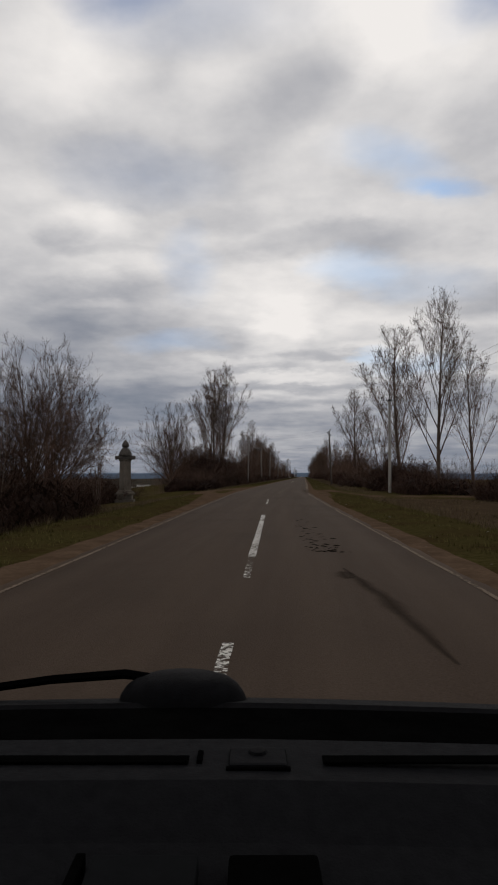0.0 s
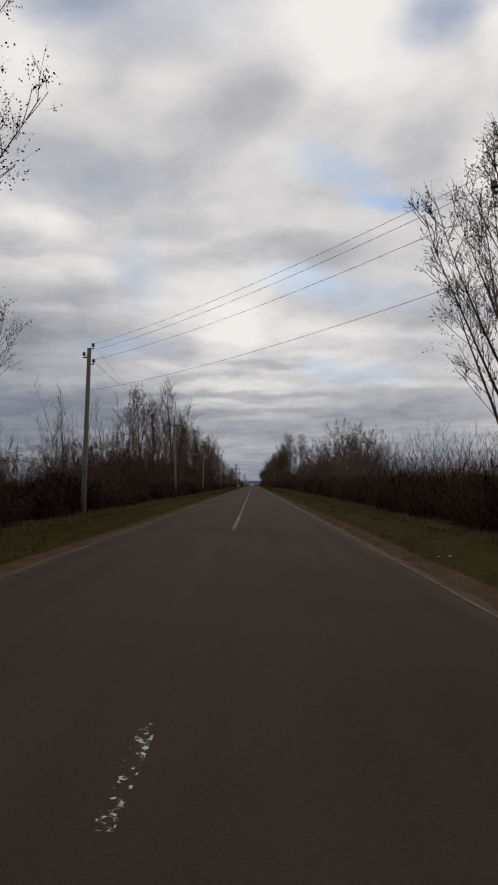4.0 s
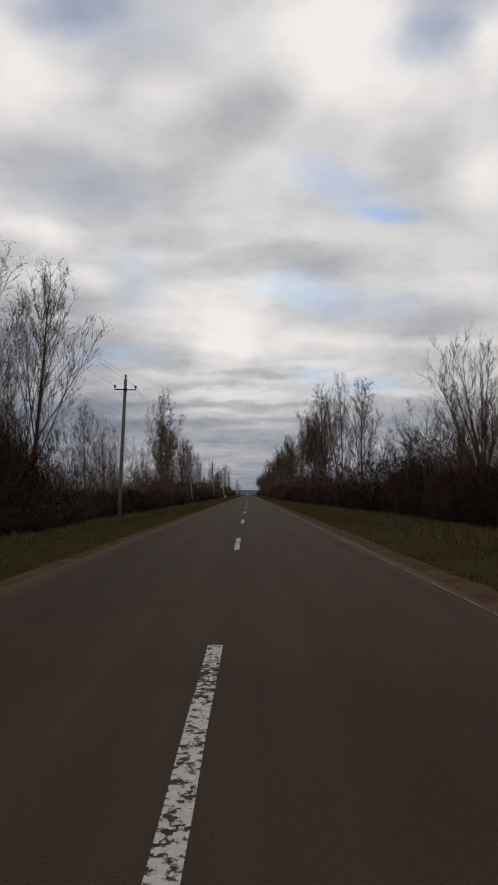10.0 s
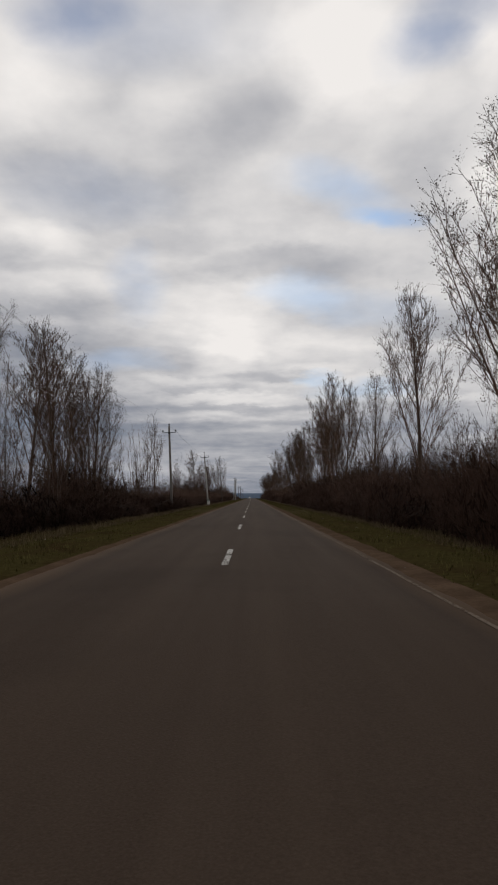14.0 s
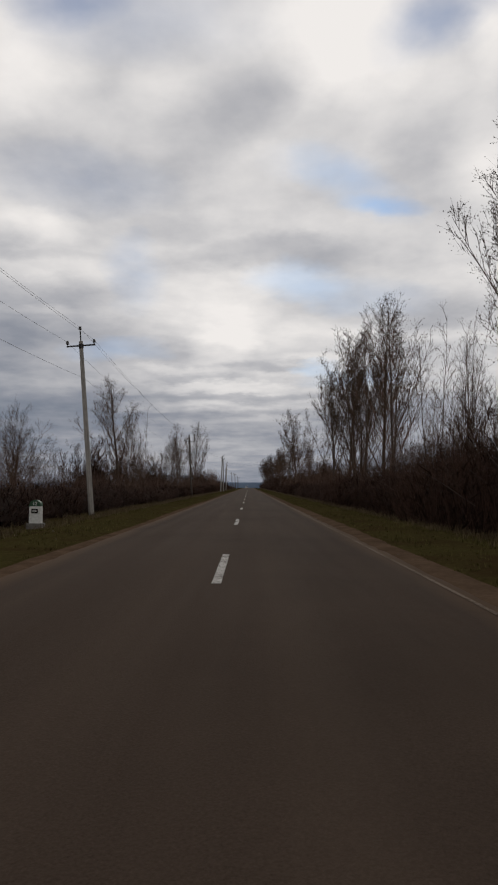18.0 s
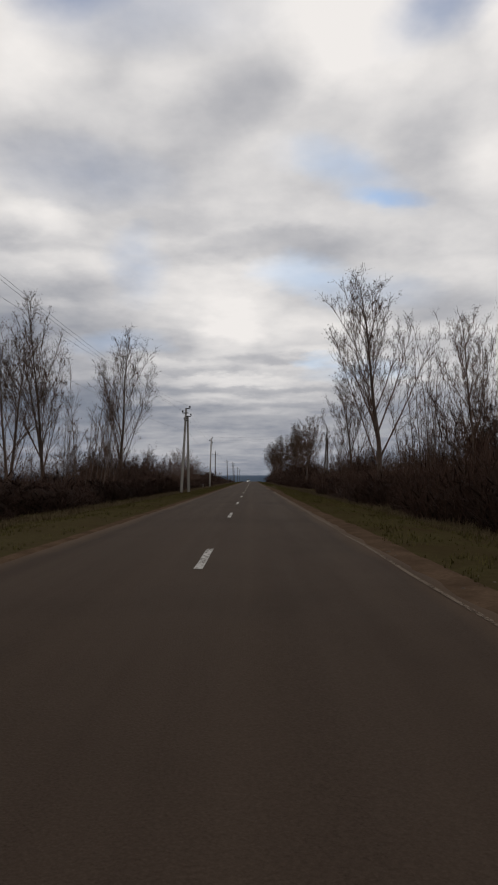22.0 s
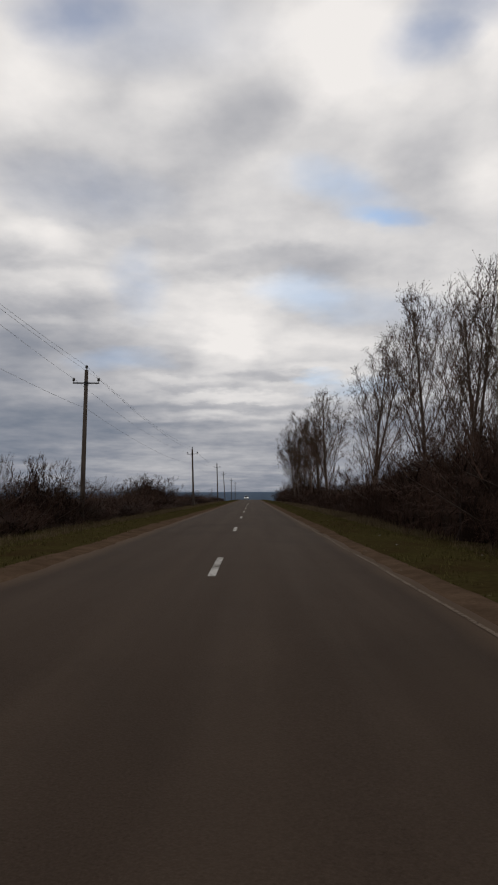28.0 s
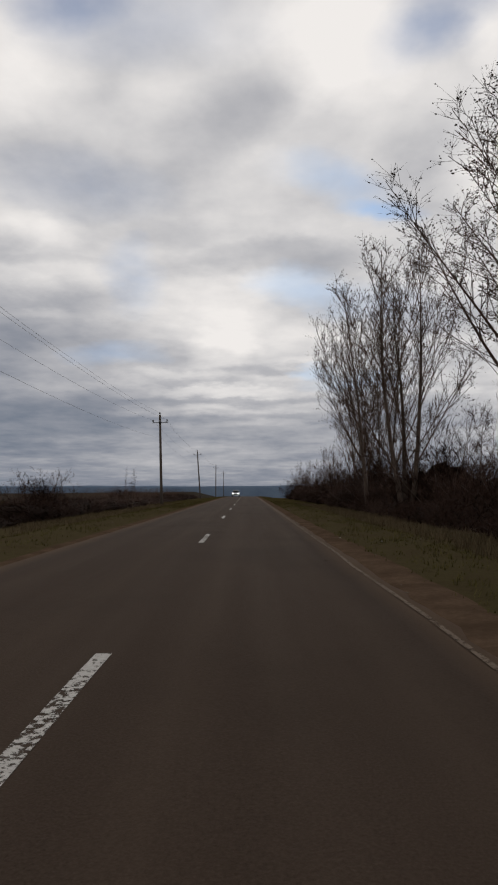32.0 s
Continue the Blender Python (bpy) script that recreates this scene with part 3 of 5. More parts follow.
def bud(buds, rnd, q, size):
    """A small folded leaf bud."""
    u = Vector((rnd.gauss(0, 1), rnd.gauss(0, 1), rnd.gauss(0, 1))).normalized() * size
    v = u.cross(Vector((rnd.gauss(0, 1), rnd.gauss(0, 1), rnd.gauss(0, 1))))
    v = v.normalized() * size * 0.6 if v.length > 1e-6 else Vector((size * 0.5, 0, 0))
    i0 = len(buds[0])
    buds[0].extend((q - u, q + v, q + u, q - v))
    buds[1].append((i0, i0 + 1, i0 + 2, i0 + 3))


def leafy_twigs(rnd, crown, buds, limb, count, long, wide, lift, leaves, twigs=5):
    """Fine branches off a limb, with twigs off each of them and opening buds along the twigs."""
    for _ in range(count):
        place, axis = at_share(limb, rnd.uniform(0.2, 1.0) ** 0.8)
        branch = wander(rnd, place, lean_out(rnd, axis, rnd.uniform(0.35, 0.9)), long * rnd.uniform(0.5, 1.2), 2, lift, 0.055)
        ribbon(*crown, branch, wide)
        for _k in range(twigs):
            spot, axis2 = at_share(branch, rnd.uniform(0.25, 1.0))
            twig = wander(rnd, spot, lean_out(rnd, axis2, rnd.uniform(0.3, 0.95)), rnd.uniform(0.25, 0.75), 1, lift * 0.6, 0.15)
            ribbon(*crown, twig, wide * 0.66)
            for _b in range(leaves):
                q, _a = at_share(twig, rnd.uniform(0.35, 1.0))
                bud(buds, rnd, q + Vector((0, 0, -0.02)), rnd.uniform(0.024, 0.054))


def bough(rnd, crown, start, heading, length, root, lift, wobble, sides=4):
    """A strong limb that tapers to a thin end."""
    bits = max(4, int(length * 0.9))
    points = wander(rnd, start, heading, length, bits, lift, wobble)
    tube(*crown, points, [max(0.012, root * (1 - 0.9 * (i / bits) ** 0.85)) for i in range(bits + 1)], sides)
    return points


def poplar_parts(rnd, form):
    """One to three leaders, each with a fan of long rising boughs."""
    trunks, crown, buds = [], ([], []), ([], [])
    total = (1, 2, 1, 1, 1, 2, 3)[form % 7]
    for s in range(total):
        a = 6.28 * (s + rnd.uniform(-0.2, 0.2)) / total
        spread = 0.04 if total == 1 else rnd.uniform(0.06, 0.14)
        tall = 16.2 * (1 if s == 0 else rnd.uniform(0.78, 0.97))
        thick = (0.23, 0.19, 0.165)[total - 1]
        off = 0.18 * (total > 1)
        points = wander(rnd, Vector((math.cos(a) * off, math.sin(a) * off, -0.4)), Vector((math.cos(a) * spread, math.sin(a) * spread, 1)), tall, 14, 0.03, 0.028)
        stem = ([], [])
        tube(*stem, points, [max(0.016, thick * (1 - 0.94 * (i / 14) ** 0.75)) for i in range(15)], 7)
        trunks.append(stem)
        boughs = (20, 12, 9)[total - 1]
        scaffold = [(points[5:], tall * 0.62)]
        turn = rnd.uniform(0, 6.28)
        for k in range(boughs):
            share = 0.13 + 0.74 * (k + rnd.random()) / boughs
            start, axis = at_share(points, share)
            turn += 2.4 + rnd.uniform(-0.5, 0.5)
            tilt = rnd.uniform(0.34, 0.64) * (1.08 - 0.4 * share)
            heading = (axis * math.cos(tilt) + Vector((math.cos(turn), math.sin(turn), 0)) * math.sin(tilt)).normalized()
            length = 0.9 + tall * (1.0 - share) * rnd.uniform(0.52, 0.74)
            root = max(0.026, thick * (1 - 0.94 * share ** 0.75) * rnd.uniform(0.28, 0.46))
            limb = bough(rnd, crown, start, heading, length, root, rnd.uniform(0.02, 0.06), 0.03)
            scaffold.append((limb, length))
        for limb, length in scaffold:
            steps = max(5, int(length * 1.9))
            for k in range(steps):
                share = 0.16 + 0.84 * (k + rnd.random()) / steps
                start, axis = at_share(limb, share)
                reach = (0.5 + length * 0.24 * (1.15 - share)) * rnd.uniform(0.7, 1.2)
                heading = lean_out(rnd, axis, rnd.uniform(0.4, 0.75)) + Vector((0, 0, 0.22))
                side = bough(rnd, crown, start, heading, reach, 0.02, 0.05, 0.035, 3)
                leafy_twigs(rnd, crown, buds, side, max(3, int(reach * (2.3 if total == 1 else 2.0))), 0.35 + 0.2 * reach, 0.0105, 0.16, 2)
    return trunks, crown, buds


def spreading_parts(rnd):
    """A short bole that divides into wide arching boughs, twiggy all over."""
    trunks, crown, buds = [], ([], []), ([], [])
    bole = wander(rnd, Vector((0, 0, -0.4)), Vector((rnd.gauss(0, 0.06), rnd.gauss(0, 0.06), 1)), 3.4, 5, 0.0, 0.05)
    stem = ([], [])
    tube(*stem, bole, [0.30, 0.26, 0.23, 0.21, 0.19, 0.14], 8)
    trunks.append(stem)
    turn = rnd.uniform(0, 6.28)
    for s in range(20):
        turn += 2.4 + rnd.uniform(-0.4, 0.4)
        tilt = 0.06 + 1.14 * (s + rnd.random()) / 20
        start, _a = at_share(bole, rnd.uniform(0.6, 0.99) if tilt > 0.4 else 0.98)
        heading = Vector((math.cos(turn) * math.sin(tilt), math.sin(turn) * math.sin(tilt), math.cos(tilt)))
        length = 12.4 * (1 - 0.2 * tilt) * rnd.uniform(0.94, 1.02)
        limb = bough(rnd, crown, start, heading, length, rnd.uniform(0.09, 0.13), 0.012, 0.04)
        for k in range(15):
            share = 0.2 + 0.8 * (k + rnd.random()) / 15
            place, axis = at_share(limb, share)
            reach = (1.7 + 2.6 * (1.1 - share)) * rnd.uniform(0.6, 1.15)
            side = bough(rnd, crown, place, lean_out(rnd, axis, rnd.uniform(0.45, 0.95)), reach, 0.034 * (1.25 - share), 0.03, 0.06, 3)
            leafy_twigs(rnd, crown, buds, side, max(4, int(reach * 3.6)), 0.5 + 0.22 * reach, 0.014, 0.015, 0, 6)
    return trunks, crown, buds


def shrub_parts(rnd, seed):
    """Many stems from one foot, a mass of twigs, and a dark tangled heart in place of inner shade."""
    trunks, crown, heart = [], ([], []), ([], [])
    for s in range(16):
        a, tilt = 6.28 * s * 0.618, 1.2 * math.sqrt((s + 0.5) / 16)
        heading = Vector((math.cos(a) * math.sin(tilt), math.sin(a) * math.sin(tilt), math.cos(tilt)))
        points = wander(rnd, Vector((math.cos(a) * 1.2 * tilt, math.sin(a) * 1.2 * tilt, -0.4)), heading, rnd.uniform(12.0, 14.6), 7, 0.02, 0.05)
        stem = ([], [])
        tube(*stem, points, [max(0.03, 0.13 * (1 - 0.9 * i / 7)) for i in range(8)], 4)
        trunks.append(stem)
        for k in range(18):
            start, axis = at_share(points, 0.15 + 0.85 * (k + rnd.random()) / 18)
            side = wander(rnd, start, lean_out(rnd, axis, rnd.uniform(0.5, 1.1)), rnd.uniform(1.6, 4.2), 3, 0.03, 0.07)
            ribbon(*crown, side, 0.045)
            leafy_twigs(rnd, crown, None, side, 9, 1.3, 0.026, 0.02, 0, 7)
    # Solid dark dome: the shrub's inner shade given as shape and colour.
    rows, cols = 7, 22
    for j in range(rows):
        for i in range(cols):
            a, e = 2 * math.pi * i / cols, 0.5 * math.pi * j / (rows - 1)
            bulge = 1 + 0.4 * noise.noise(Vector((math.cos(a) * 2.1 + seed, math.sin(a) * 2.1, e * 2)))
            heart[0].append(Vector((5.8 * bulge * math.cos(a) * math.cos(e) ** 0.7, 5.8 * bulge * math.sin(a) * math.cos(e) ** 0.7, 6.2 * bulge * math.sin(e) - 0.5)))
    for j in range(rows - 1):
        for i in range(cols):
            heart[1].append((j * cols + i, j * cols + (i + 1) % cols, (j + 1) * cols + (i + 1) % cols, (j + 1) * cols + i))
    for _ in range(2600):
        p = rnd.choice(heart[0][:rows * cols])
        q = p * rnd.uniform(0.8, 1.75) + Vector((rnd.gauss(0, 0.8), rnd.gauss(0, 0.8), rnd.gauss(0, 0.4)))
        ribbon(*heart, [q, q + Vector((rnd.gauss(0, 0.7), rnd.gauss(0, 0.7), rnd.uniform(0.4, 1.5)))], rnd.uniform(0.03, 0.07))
    return trunks, crown, heart


def sapling_parts(rnd, form):
    """Thin stems of uneven height with short rising side branches."""
    trunks, crown, buds = [], ([], []), ([], [])
    for s in range(rnd.randint(5, 6)):
        a, r = rnd.uniform(0, 6.28), rnd.uniform(0.3, 2.2)
        tall = rnd.uniform(9, 16.2)
        points = wander(rnd, Vector((r * math.cos(a), r * math.sin(a), -0.4)), Vector((math.cos(a) * 0.12, math.sin(a) * 0.12, 1)), tall, 9, 0.03, 0.03)
        stem = ([], [])
        tube(*stem, points, [max(0.014, 0.075 * (1 - 0.93 * (i / 9) ** 0.8)) for i in range(10)], 5)
        trunks.append(stem)
        for k in range(16):
            share = 0.14 + 0.85 * (k + rnd.random()) / 16
            start, axis = at_share(points, share)
            reach = (0.6 + tall * 0.19 * (1.08 - share)) * rnd.uniform(0.7, 1.2)
            side = bough(rnd, crown, start, lean_out(rnd, axis, rnd.uniform(0.35, 0.75)), reach, 0.022, 0.07, 0.04, 3)
            leafy_twigs(rnd, crown, buds, side, max(3, int(reach * 3.2)), 0.35 + 0.2 * reach, 0.0105, 0.14, 1 if form % 2 == 0 else 0, 4)
    return trunks, crown, buds


def tree_parts(seed, kind, form=0):
    """Stems, crown and bud (or heart) meshes of a leafless tree, brought to a height of 16 m."""
    rnd = random.Random(seed)
    if kind == "poplar":
        made = poplar_parts(rnd, form)
    elif kind == "spreading":
        made = spreading_parts(rnd)
    elif kind == "shrub":
        made = shrub_parts(rnd, seed)
    else:
        made = sapling_parts(rnd, form)
    trunks, crown, buds = made
    top = max(v.z for stem in trunks + [crown] for v in stem[0])
    for stem in trunks + [crown, buds]:
        for v in stem[0]:
            v *= 16.0 / top
    return trunks, crown, buds


LABELS = {
    "poplar": ("tall leafless poplar with upright limbs and sparse buds", "tree"),
    "spreading": ("bare rounded tree with spreading branches and fine twigs", "tree"),
    "shrub": ("dense rounded bare shrub with many stems", "shrub"),
    "saplings": ("clump of thin bare saplings growing from the scrub", "saplings"),
}
SHAPES = {kind: [tree_parts(40 + 17 * i + 5 * len(kind), kind, i) for i in range(count)] for kind, count in (("poplar", 7), ("spreading", 4), ("shrub", 3), ("saplings", 4))}
MODELS = {}
NAMES = {"poplar": "poplar_tree", "spreading": "bare_tree", "shrub": "bare_shrub", "saplings": "sapling_clump"}
GROUPS = {"poplar": "roadside poplars", "spreading": "bare roadside trees", "shrub": "bare roadside shrubs", "saplings": "roadside saplings"}
tree_rng = random.Random(11)


def plant(kind, x, y, tall, narrow=1.0, form=None, turn=None):
    """Sets a tree of that height; the first of each shape is built, the others are copied from it."""
    which = tree_rng.randrange(len(SHAPES[kind])) if form is None or turn is not None else form
    k = tall / 16.0
    where = pose(x + bend(y), y, ground_height(x, y), 0, 0, tree_rng.uniform(0, 360) if turn is None else turn + 0 * tree_rng.random())
    which = which if form is None else form
    size = (k * narrow * tree_rng.uniform(0.9, 1.1), k * narrow * tree_rng.uniform(0.9, 1.1), k)
    if (kind, which) not in MODELS:
        trunks, crown, buds = SHAPES[kind][which]
        ob = new(NAMES[kind])
        tagged(ob, *LABELS[kind], group=GROUPS[kind])
        for stem in trunks:
            part("stem" if kind in ("saplings", "shrub") else "trunk", stem, BARK, ob, smooth=True)
        part("crown", crown, SCRUB if kind == "shrub" else TWIG, ob)
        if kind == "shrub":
            part("heart", buds, HEART_SHADE, ob, "dark tangle of dead twigs")
        elif buds[0]:
            tagged(part("foliage", buds, BUD, ob, "small olive-brown opening buds"), kind="stuff")
        MODELS[kind, which] = ob
        ob.matrix_basis = where
        ob.scale = size
        return ob
    ob = copy_thing(MODELS[kind, which], where)
    ob.scale = size
    return ob


def right_near(y):
    """Where the scrub begins, from the road's centre to its right side."""
    return float(np.interp(y, [98, 130, 178, 192, 217, 246, 300, 314, 331, 353, 560], [8.2, 8.6, 10.4, 9.8, 10.2, 12.0, 12.6, 10.8, 9.0, 8.3, 7.7]))


# across, along, height, width of the crown
RIGHT_POPLARS_A = [(19, 61.5, 14.9, 0.9), (16, 63.3, 20.8, 0.9), (16, 87.1, 23.6, 1.1, 2), (19, 108.1, 13.6, 0.9), (17, 118, 14.3, 0.9), (13.2, 125.1, 19.4, 1.1, 0), (15, 185.5, 8.5, 1), (14.9, 336, 21.1, 0.7), (20, 343.4, 22.2, 0.9), (11.6, 340.5, 17.7, 0.85), (13.5, 346, 15.5, 1), (12.5, 358, 16, 0.9), (16, 369, 25, 0.95), (15.3, 388, 20.9, 0.95), (13, 398, 15, 1), (11.6, 416, 18.5, 0.85), (13.5, 428, 15.5, 0.9), (12.5, 437, 14.3, 0.9)]
RIGHT_POPLARS_B = [(17.3, 444.5, 23, 0.75, 0), (14.6, 452, 20.5, 0.75, 4, 40), (17, 461, 23.0, 1.0, 2, 200), (12.5, 480, 17, 0.95), (13.3, 488, 20.2, 0.95), (12.2, 494, 18.8, 1.0), (13.6, 503, 21, 0.95), (11, 505.5, 16.8, 1), (13.5, 510, 18.6, 0.9), (13, 557.5, 11.2, 0.9), (11.8, 577.3, 20.6, 1.1, 4), (13.9, 605, 15.8, 0.95, 0), (11.1, 641.3, 13.9, 1.05, 2), (13.5, 691, 15.0, 1.0), (12.4, 700, 14.6, 1.0), (16.5, 708, 20.2, 1.0)]
RIGHT_POPLARS_C = [(14.9, 717.6, 19.6, 1.05), (14.3, 736.7, 21.3, 1.25, 1), (13.0, 766, 19.0, 1.3, 0), (11.2, 777, 16.0, 1.15), (13.5, 787, 19.2, 1.25, 4), (11.3, 801.5, 18.6, 1.1, 6), (10.8, 811, 18.3, 1.05), (14, 820, 17, 1), (13, 830, 14, 0.95)]
LEFT_POPLARS_A = [(-14.6, 112.0, 19.6, 1, 4), (-13.8, 114.5, 22.6, 1, 2), (-13.2, 116.4, 23.7, 1, 0), (-15, 127, 15, 1), (-14.5, 177, 15, 1), (-14, 184, 14, 1), (-14.5, 205.6, 20.5, 1.05, 2), (-13.5, 212, 14.5, 1), (-13.5, 221, 14, 0.9), (-15, 229, 16.5, 0.9), (-13, 241, 13, 0.9), (-14.1, 250, 15.9, 0.9), (-14.8, 263, 17.5, 0.85), (-13.5, 267.5, 14.8, 0.9), (-12.9, 275.8, 16.8, 0.9), (-13.5, 290, 9.5, 0.6)]
LEFT_POPLARS_B = [(-15.6, 349, 21.2, 0.8, 4), (-18, 372, 17.3, 0.85), (-21, 400, 21.2, 1.1), (-18, 405, 17.5, 1), (-20.5, 391, 18, 1), (-16, 396, 14.5, 0.9), (-14, 381, 13, 0.9), (-16.5, 441, 15.5, 0.65, 4), (-14.8, 499.5, 14.2, 1.3), (-15.5, 572, 16.2, 1), (-16, 566, 13, 1), (-14, 593, 18.8, 1.1, 4)]
SPREADING = [(18.5, 217.5, 14.8, 0.98), (22.5, 222, 14.4, 0.94), (21, 202, 11.5, 0.86), (18.9, 248, 12.3, 0.9), (18.6, 286, 14.6, 0.86), (21.8, 280, 12.8, 0.9), (16, 270, 9, 0.7), (15, 831.7, 10, 0.78), (14, 854.6, 8.4, 0.78), (13, 893.4, 8.1, 0.78), (-9.2, 23, 7.2, 0.74), (-10.8, 29, 8.2, 0.74), (-12.6, 36, 8.6, 0.7), (-16, 84.4, 12.8, 0.74), (-17, 90.6, 11.1, 0.78), (-14, 298.7, 9.4, 0.7), (-15, 332.9, 8.5, 0.78), (-16.5, 473.4, 8.3, 0.78), (-16, 513.1, 10.0, 0.78), (-13.6, 648, 8.0, 1.05), (-13.2, 666, 7.6, 1.05), (-16, 656, 7.6, 1.05)]
SHRUBS = [(17.5, 304, 9.2, 1.0), (22, 300, 9.4, 1.0), (18.5, 559, 8.4, 1.0), (15.6, 553, 6.4, 1.0), (16.8, 566, 7.0, 1.0), (14.5, 748.7, 5.2, 0.9), (12.6, 697.9, 6.0, 0.9), (14.1, 668.7, 8.4, 0.75), (14, 801.5, 7.5, 0.8), (13, 818, 6.0, 0.8), (-17, 497, 7.2, 0.9), (-16.5, 536, 8.2, 0.95), (-13.9, 754.7, 4.8, 1.0), (-15.2, 757.5, 4.4, 1.0), (-14.2, 751.5, 4.0, 1.0), (-11.4, 700.6, 3.9, 0.9), (-13, 694, 4.2, 0.9), (-12.5, 686, 4.0, 0.9), (-12.6, 802.7, 3.0, 0.85), (-15, 675.3, 6.0, 0.9), (-15, 614.3, 5.8, 0.9), (-14.5, 597, 5.6, 0.9), (-16, 589, 6.0, 0.9), (-13.2, 603, 4.4, 0.9), (-15.2, 607, 5.0, 0.9), (11.5, 838, 4.6, 0.9), (11, 850, 4.2, 0.9), (10.8, 866, 4.0, 0.9), (10.6, 880, 3.8, 0.9)]
THICKET = [(11.5, 648, 5.0, 1.1), (12.6, 655, 5.8, 1.0), (11.2, 662, 5.2, 1.1), (13, 674, 6.0, 1.0), (11.8, 682, 5.4, 1.1), (15.5, 650, 5.0, 1.1), (11.4, 690, 6.2, 1.0), (12.6, 702, 6.6, 1.0), (11.6, 711, 5.4, 1.0)]
RIGHT_SAPLINGS = [(19, 130.1, 13.2), (13, 197.2, 10.7), (16, 318, 10.0), (18, 325, 11.0), (14, 407.4, 13.0), (13, 460.8, 10.4), (12.5, 463.7, 12.4), (12.5, 471.1, 13.9), (17, 567.7, 13.6), (14.9, 472, 13.5), (13, 541.9, 8.4), (15, 543.5, 6.8), (14, 552.2, 11.4), (13, 564.7, 12.8), (13.5, 570.9, 14.3), (14, 596.8, 11.3), (14, 609.4, 9.0), (12, 676.3, 12.3)]
LEFT_SAPLINGS_A = [(-8.5, 18.5, 6.4), (-11, 24.0, 6.8), (-12.5, 31.0, 7.6), (-12, 42.6, 7.6), (-12, 161.5, 11.1), (-12, 170.5, 13.5), (-12, 183.7, 14.5), (-13, 197.3, 13.6), (-13, 216.9, 13.4), (-12.5, 243.5, 14.0), (-12, 258.0, 14.6), (-13, 263.6, 13.6), (-12, 268.4, 12.7), (-14, 285.1, 8.8), (-13, 290.6, 8.0), (-14, 306.0, 8.3), (-14, 311.6, 8.4), (-13, 321.4, 9.7), (-14, 347.3, 9.6), (-13, 348.5, 10.9), (-12.5, 374.7, 13.0), (-13, 385.6, 10.4), (-12, 402.1, 11.3)]
LEFT_SAPLINGS_B = [(-12, 406.6, 11.2), (-14, 445.5, 9.8), (-13, 503.1, 11.4), (-13.5, 507.6, 9.8), (-15, 540.3, 5.3), (-15, 544.5, 6.5), (-12, 569.6, 12.8), (-14, 571.5, 9.2), (-14, 584.2, 11.6), (-14, 607.8, 7.3), (-14, 611.5, 6.4), (-13, 681, 4.2), (-9.6, 817.7, 4.0)]
for kind, places in (("poplar", RIGHT_POPLARS_A + RIGHT_POPLARS_B + RIGHT_POPLARS_C + LEFT_POPLARS_A + LEFT_POPLARS_B), ("spreading", SPREADING), ("shrub", SHRUBS + THICKET)):
    for x, y, tall, wide, *form in places:
        plant(kind, x, y, tall + 0.4, wide, *form)
for x, y, tall in RIGHT_SAPLINGS + LEFT_SAPLINGS_A + LEFT_SAPLINGS_B:
    plant("saplings", x, y, tall, 0.9)
# low shrubs at the foot of the last trees
for i in range(22):
    plant("shrub", tree_rng.uniform(10.6, 14.5), 726 + 6.2 * i + tree_rng.uniform(-2, 2), tree_rng.uniform(2.2, 4.4), tree_rng.uniform(0.9, 1.3))
for i in range(12):
    plant("shrub", -tree_rng.uniform(10.8, 15.0), 664 + 11.0 * i + tree_rng.uniform(-3, 3), tree_rng.uniform(1.8, 3.2), tree_rng.uniform(0.9, 1.3))
for i in range(10):
    plant("shrub", tree_rng.uniform(12.5, 17.0), 64 + 5.5 * i + tree_rng.uniform(-2, 2), tree_rng.uniform(3.0, 5.0), tree_rng.uniform(0.8, 1.1))
for i in range(3):
    plant("shrub", -tree_rng.uniform(9.0, 12.0), 12 + 5.0 * i + tree_rng.uniform(-1, 1), tree_rng.uniform(4.2, 6.4), tree_rng.uniform(0.75, 0.95))
for i in range(32):
    y = 312 + 5.4 * i + tree_rng.uniform(-1.5, 1.5)
    plant("shrub", right_near(y) + tree_rng.uniform(2.6, 5.0), y, float(np.interp(y, (312, 400, 450, 480), (3.4, 4.4, 6.0, 4.2))) * tree_rng.uniform(0.85, 1.15), tree_rng.uniform(0.8, 1.05))
# the wood behind the first row
for side, y0, y1, step, low_h, high_h in ((-1, 100, 136, 6.0, 6, 9), (-1, 138, 292, 3.6, 8.5, 13), (-1, 292, 345, 4.0, 4.0, 6.5), (-1, 345, 410, 4.0, 7, 12), (-1, 440, 600, 8.0, 5, 9), (1, 180, 302, 5.0, 6, 9.5), (1, 302, 512, 7.0, 7, 11), (1, 512, 560, 5.0, 4, 6.2), (1, 560, 645, 12.0, 7, 10), (1, 670, 722, 14.0, 7, 11), (1, 770, 830, 14.0, 7, 11)):
    y = y0
    while y < y1:
        plant("saplings", side * tree_rng.uniform(13.0, 22), y, tree_rng.uniform(low_h, high_h), 1.1)
        y += step * tree_rng.uniform(0.7, 1.3)

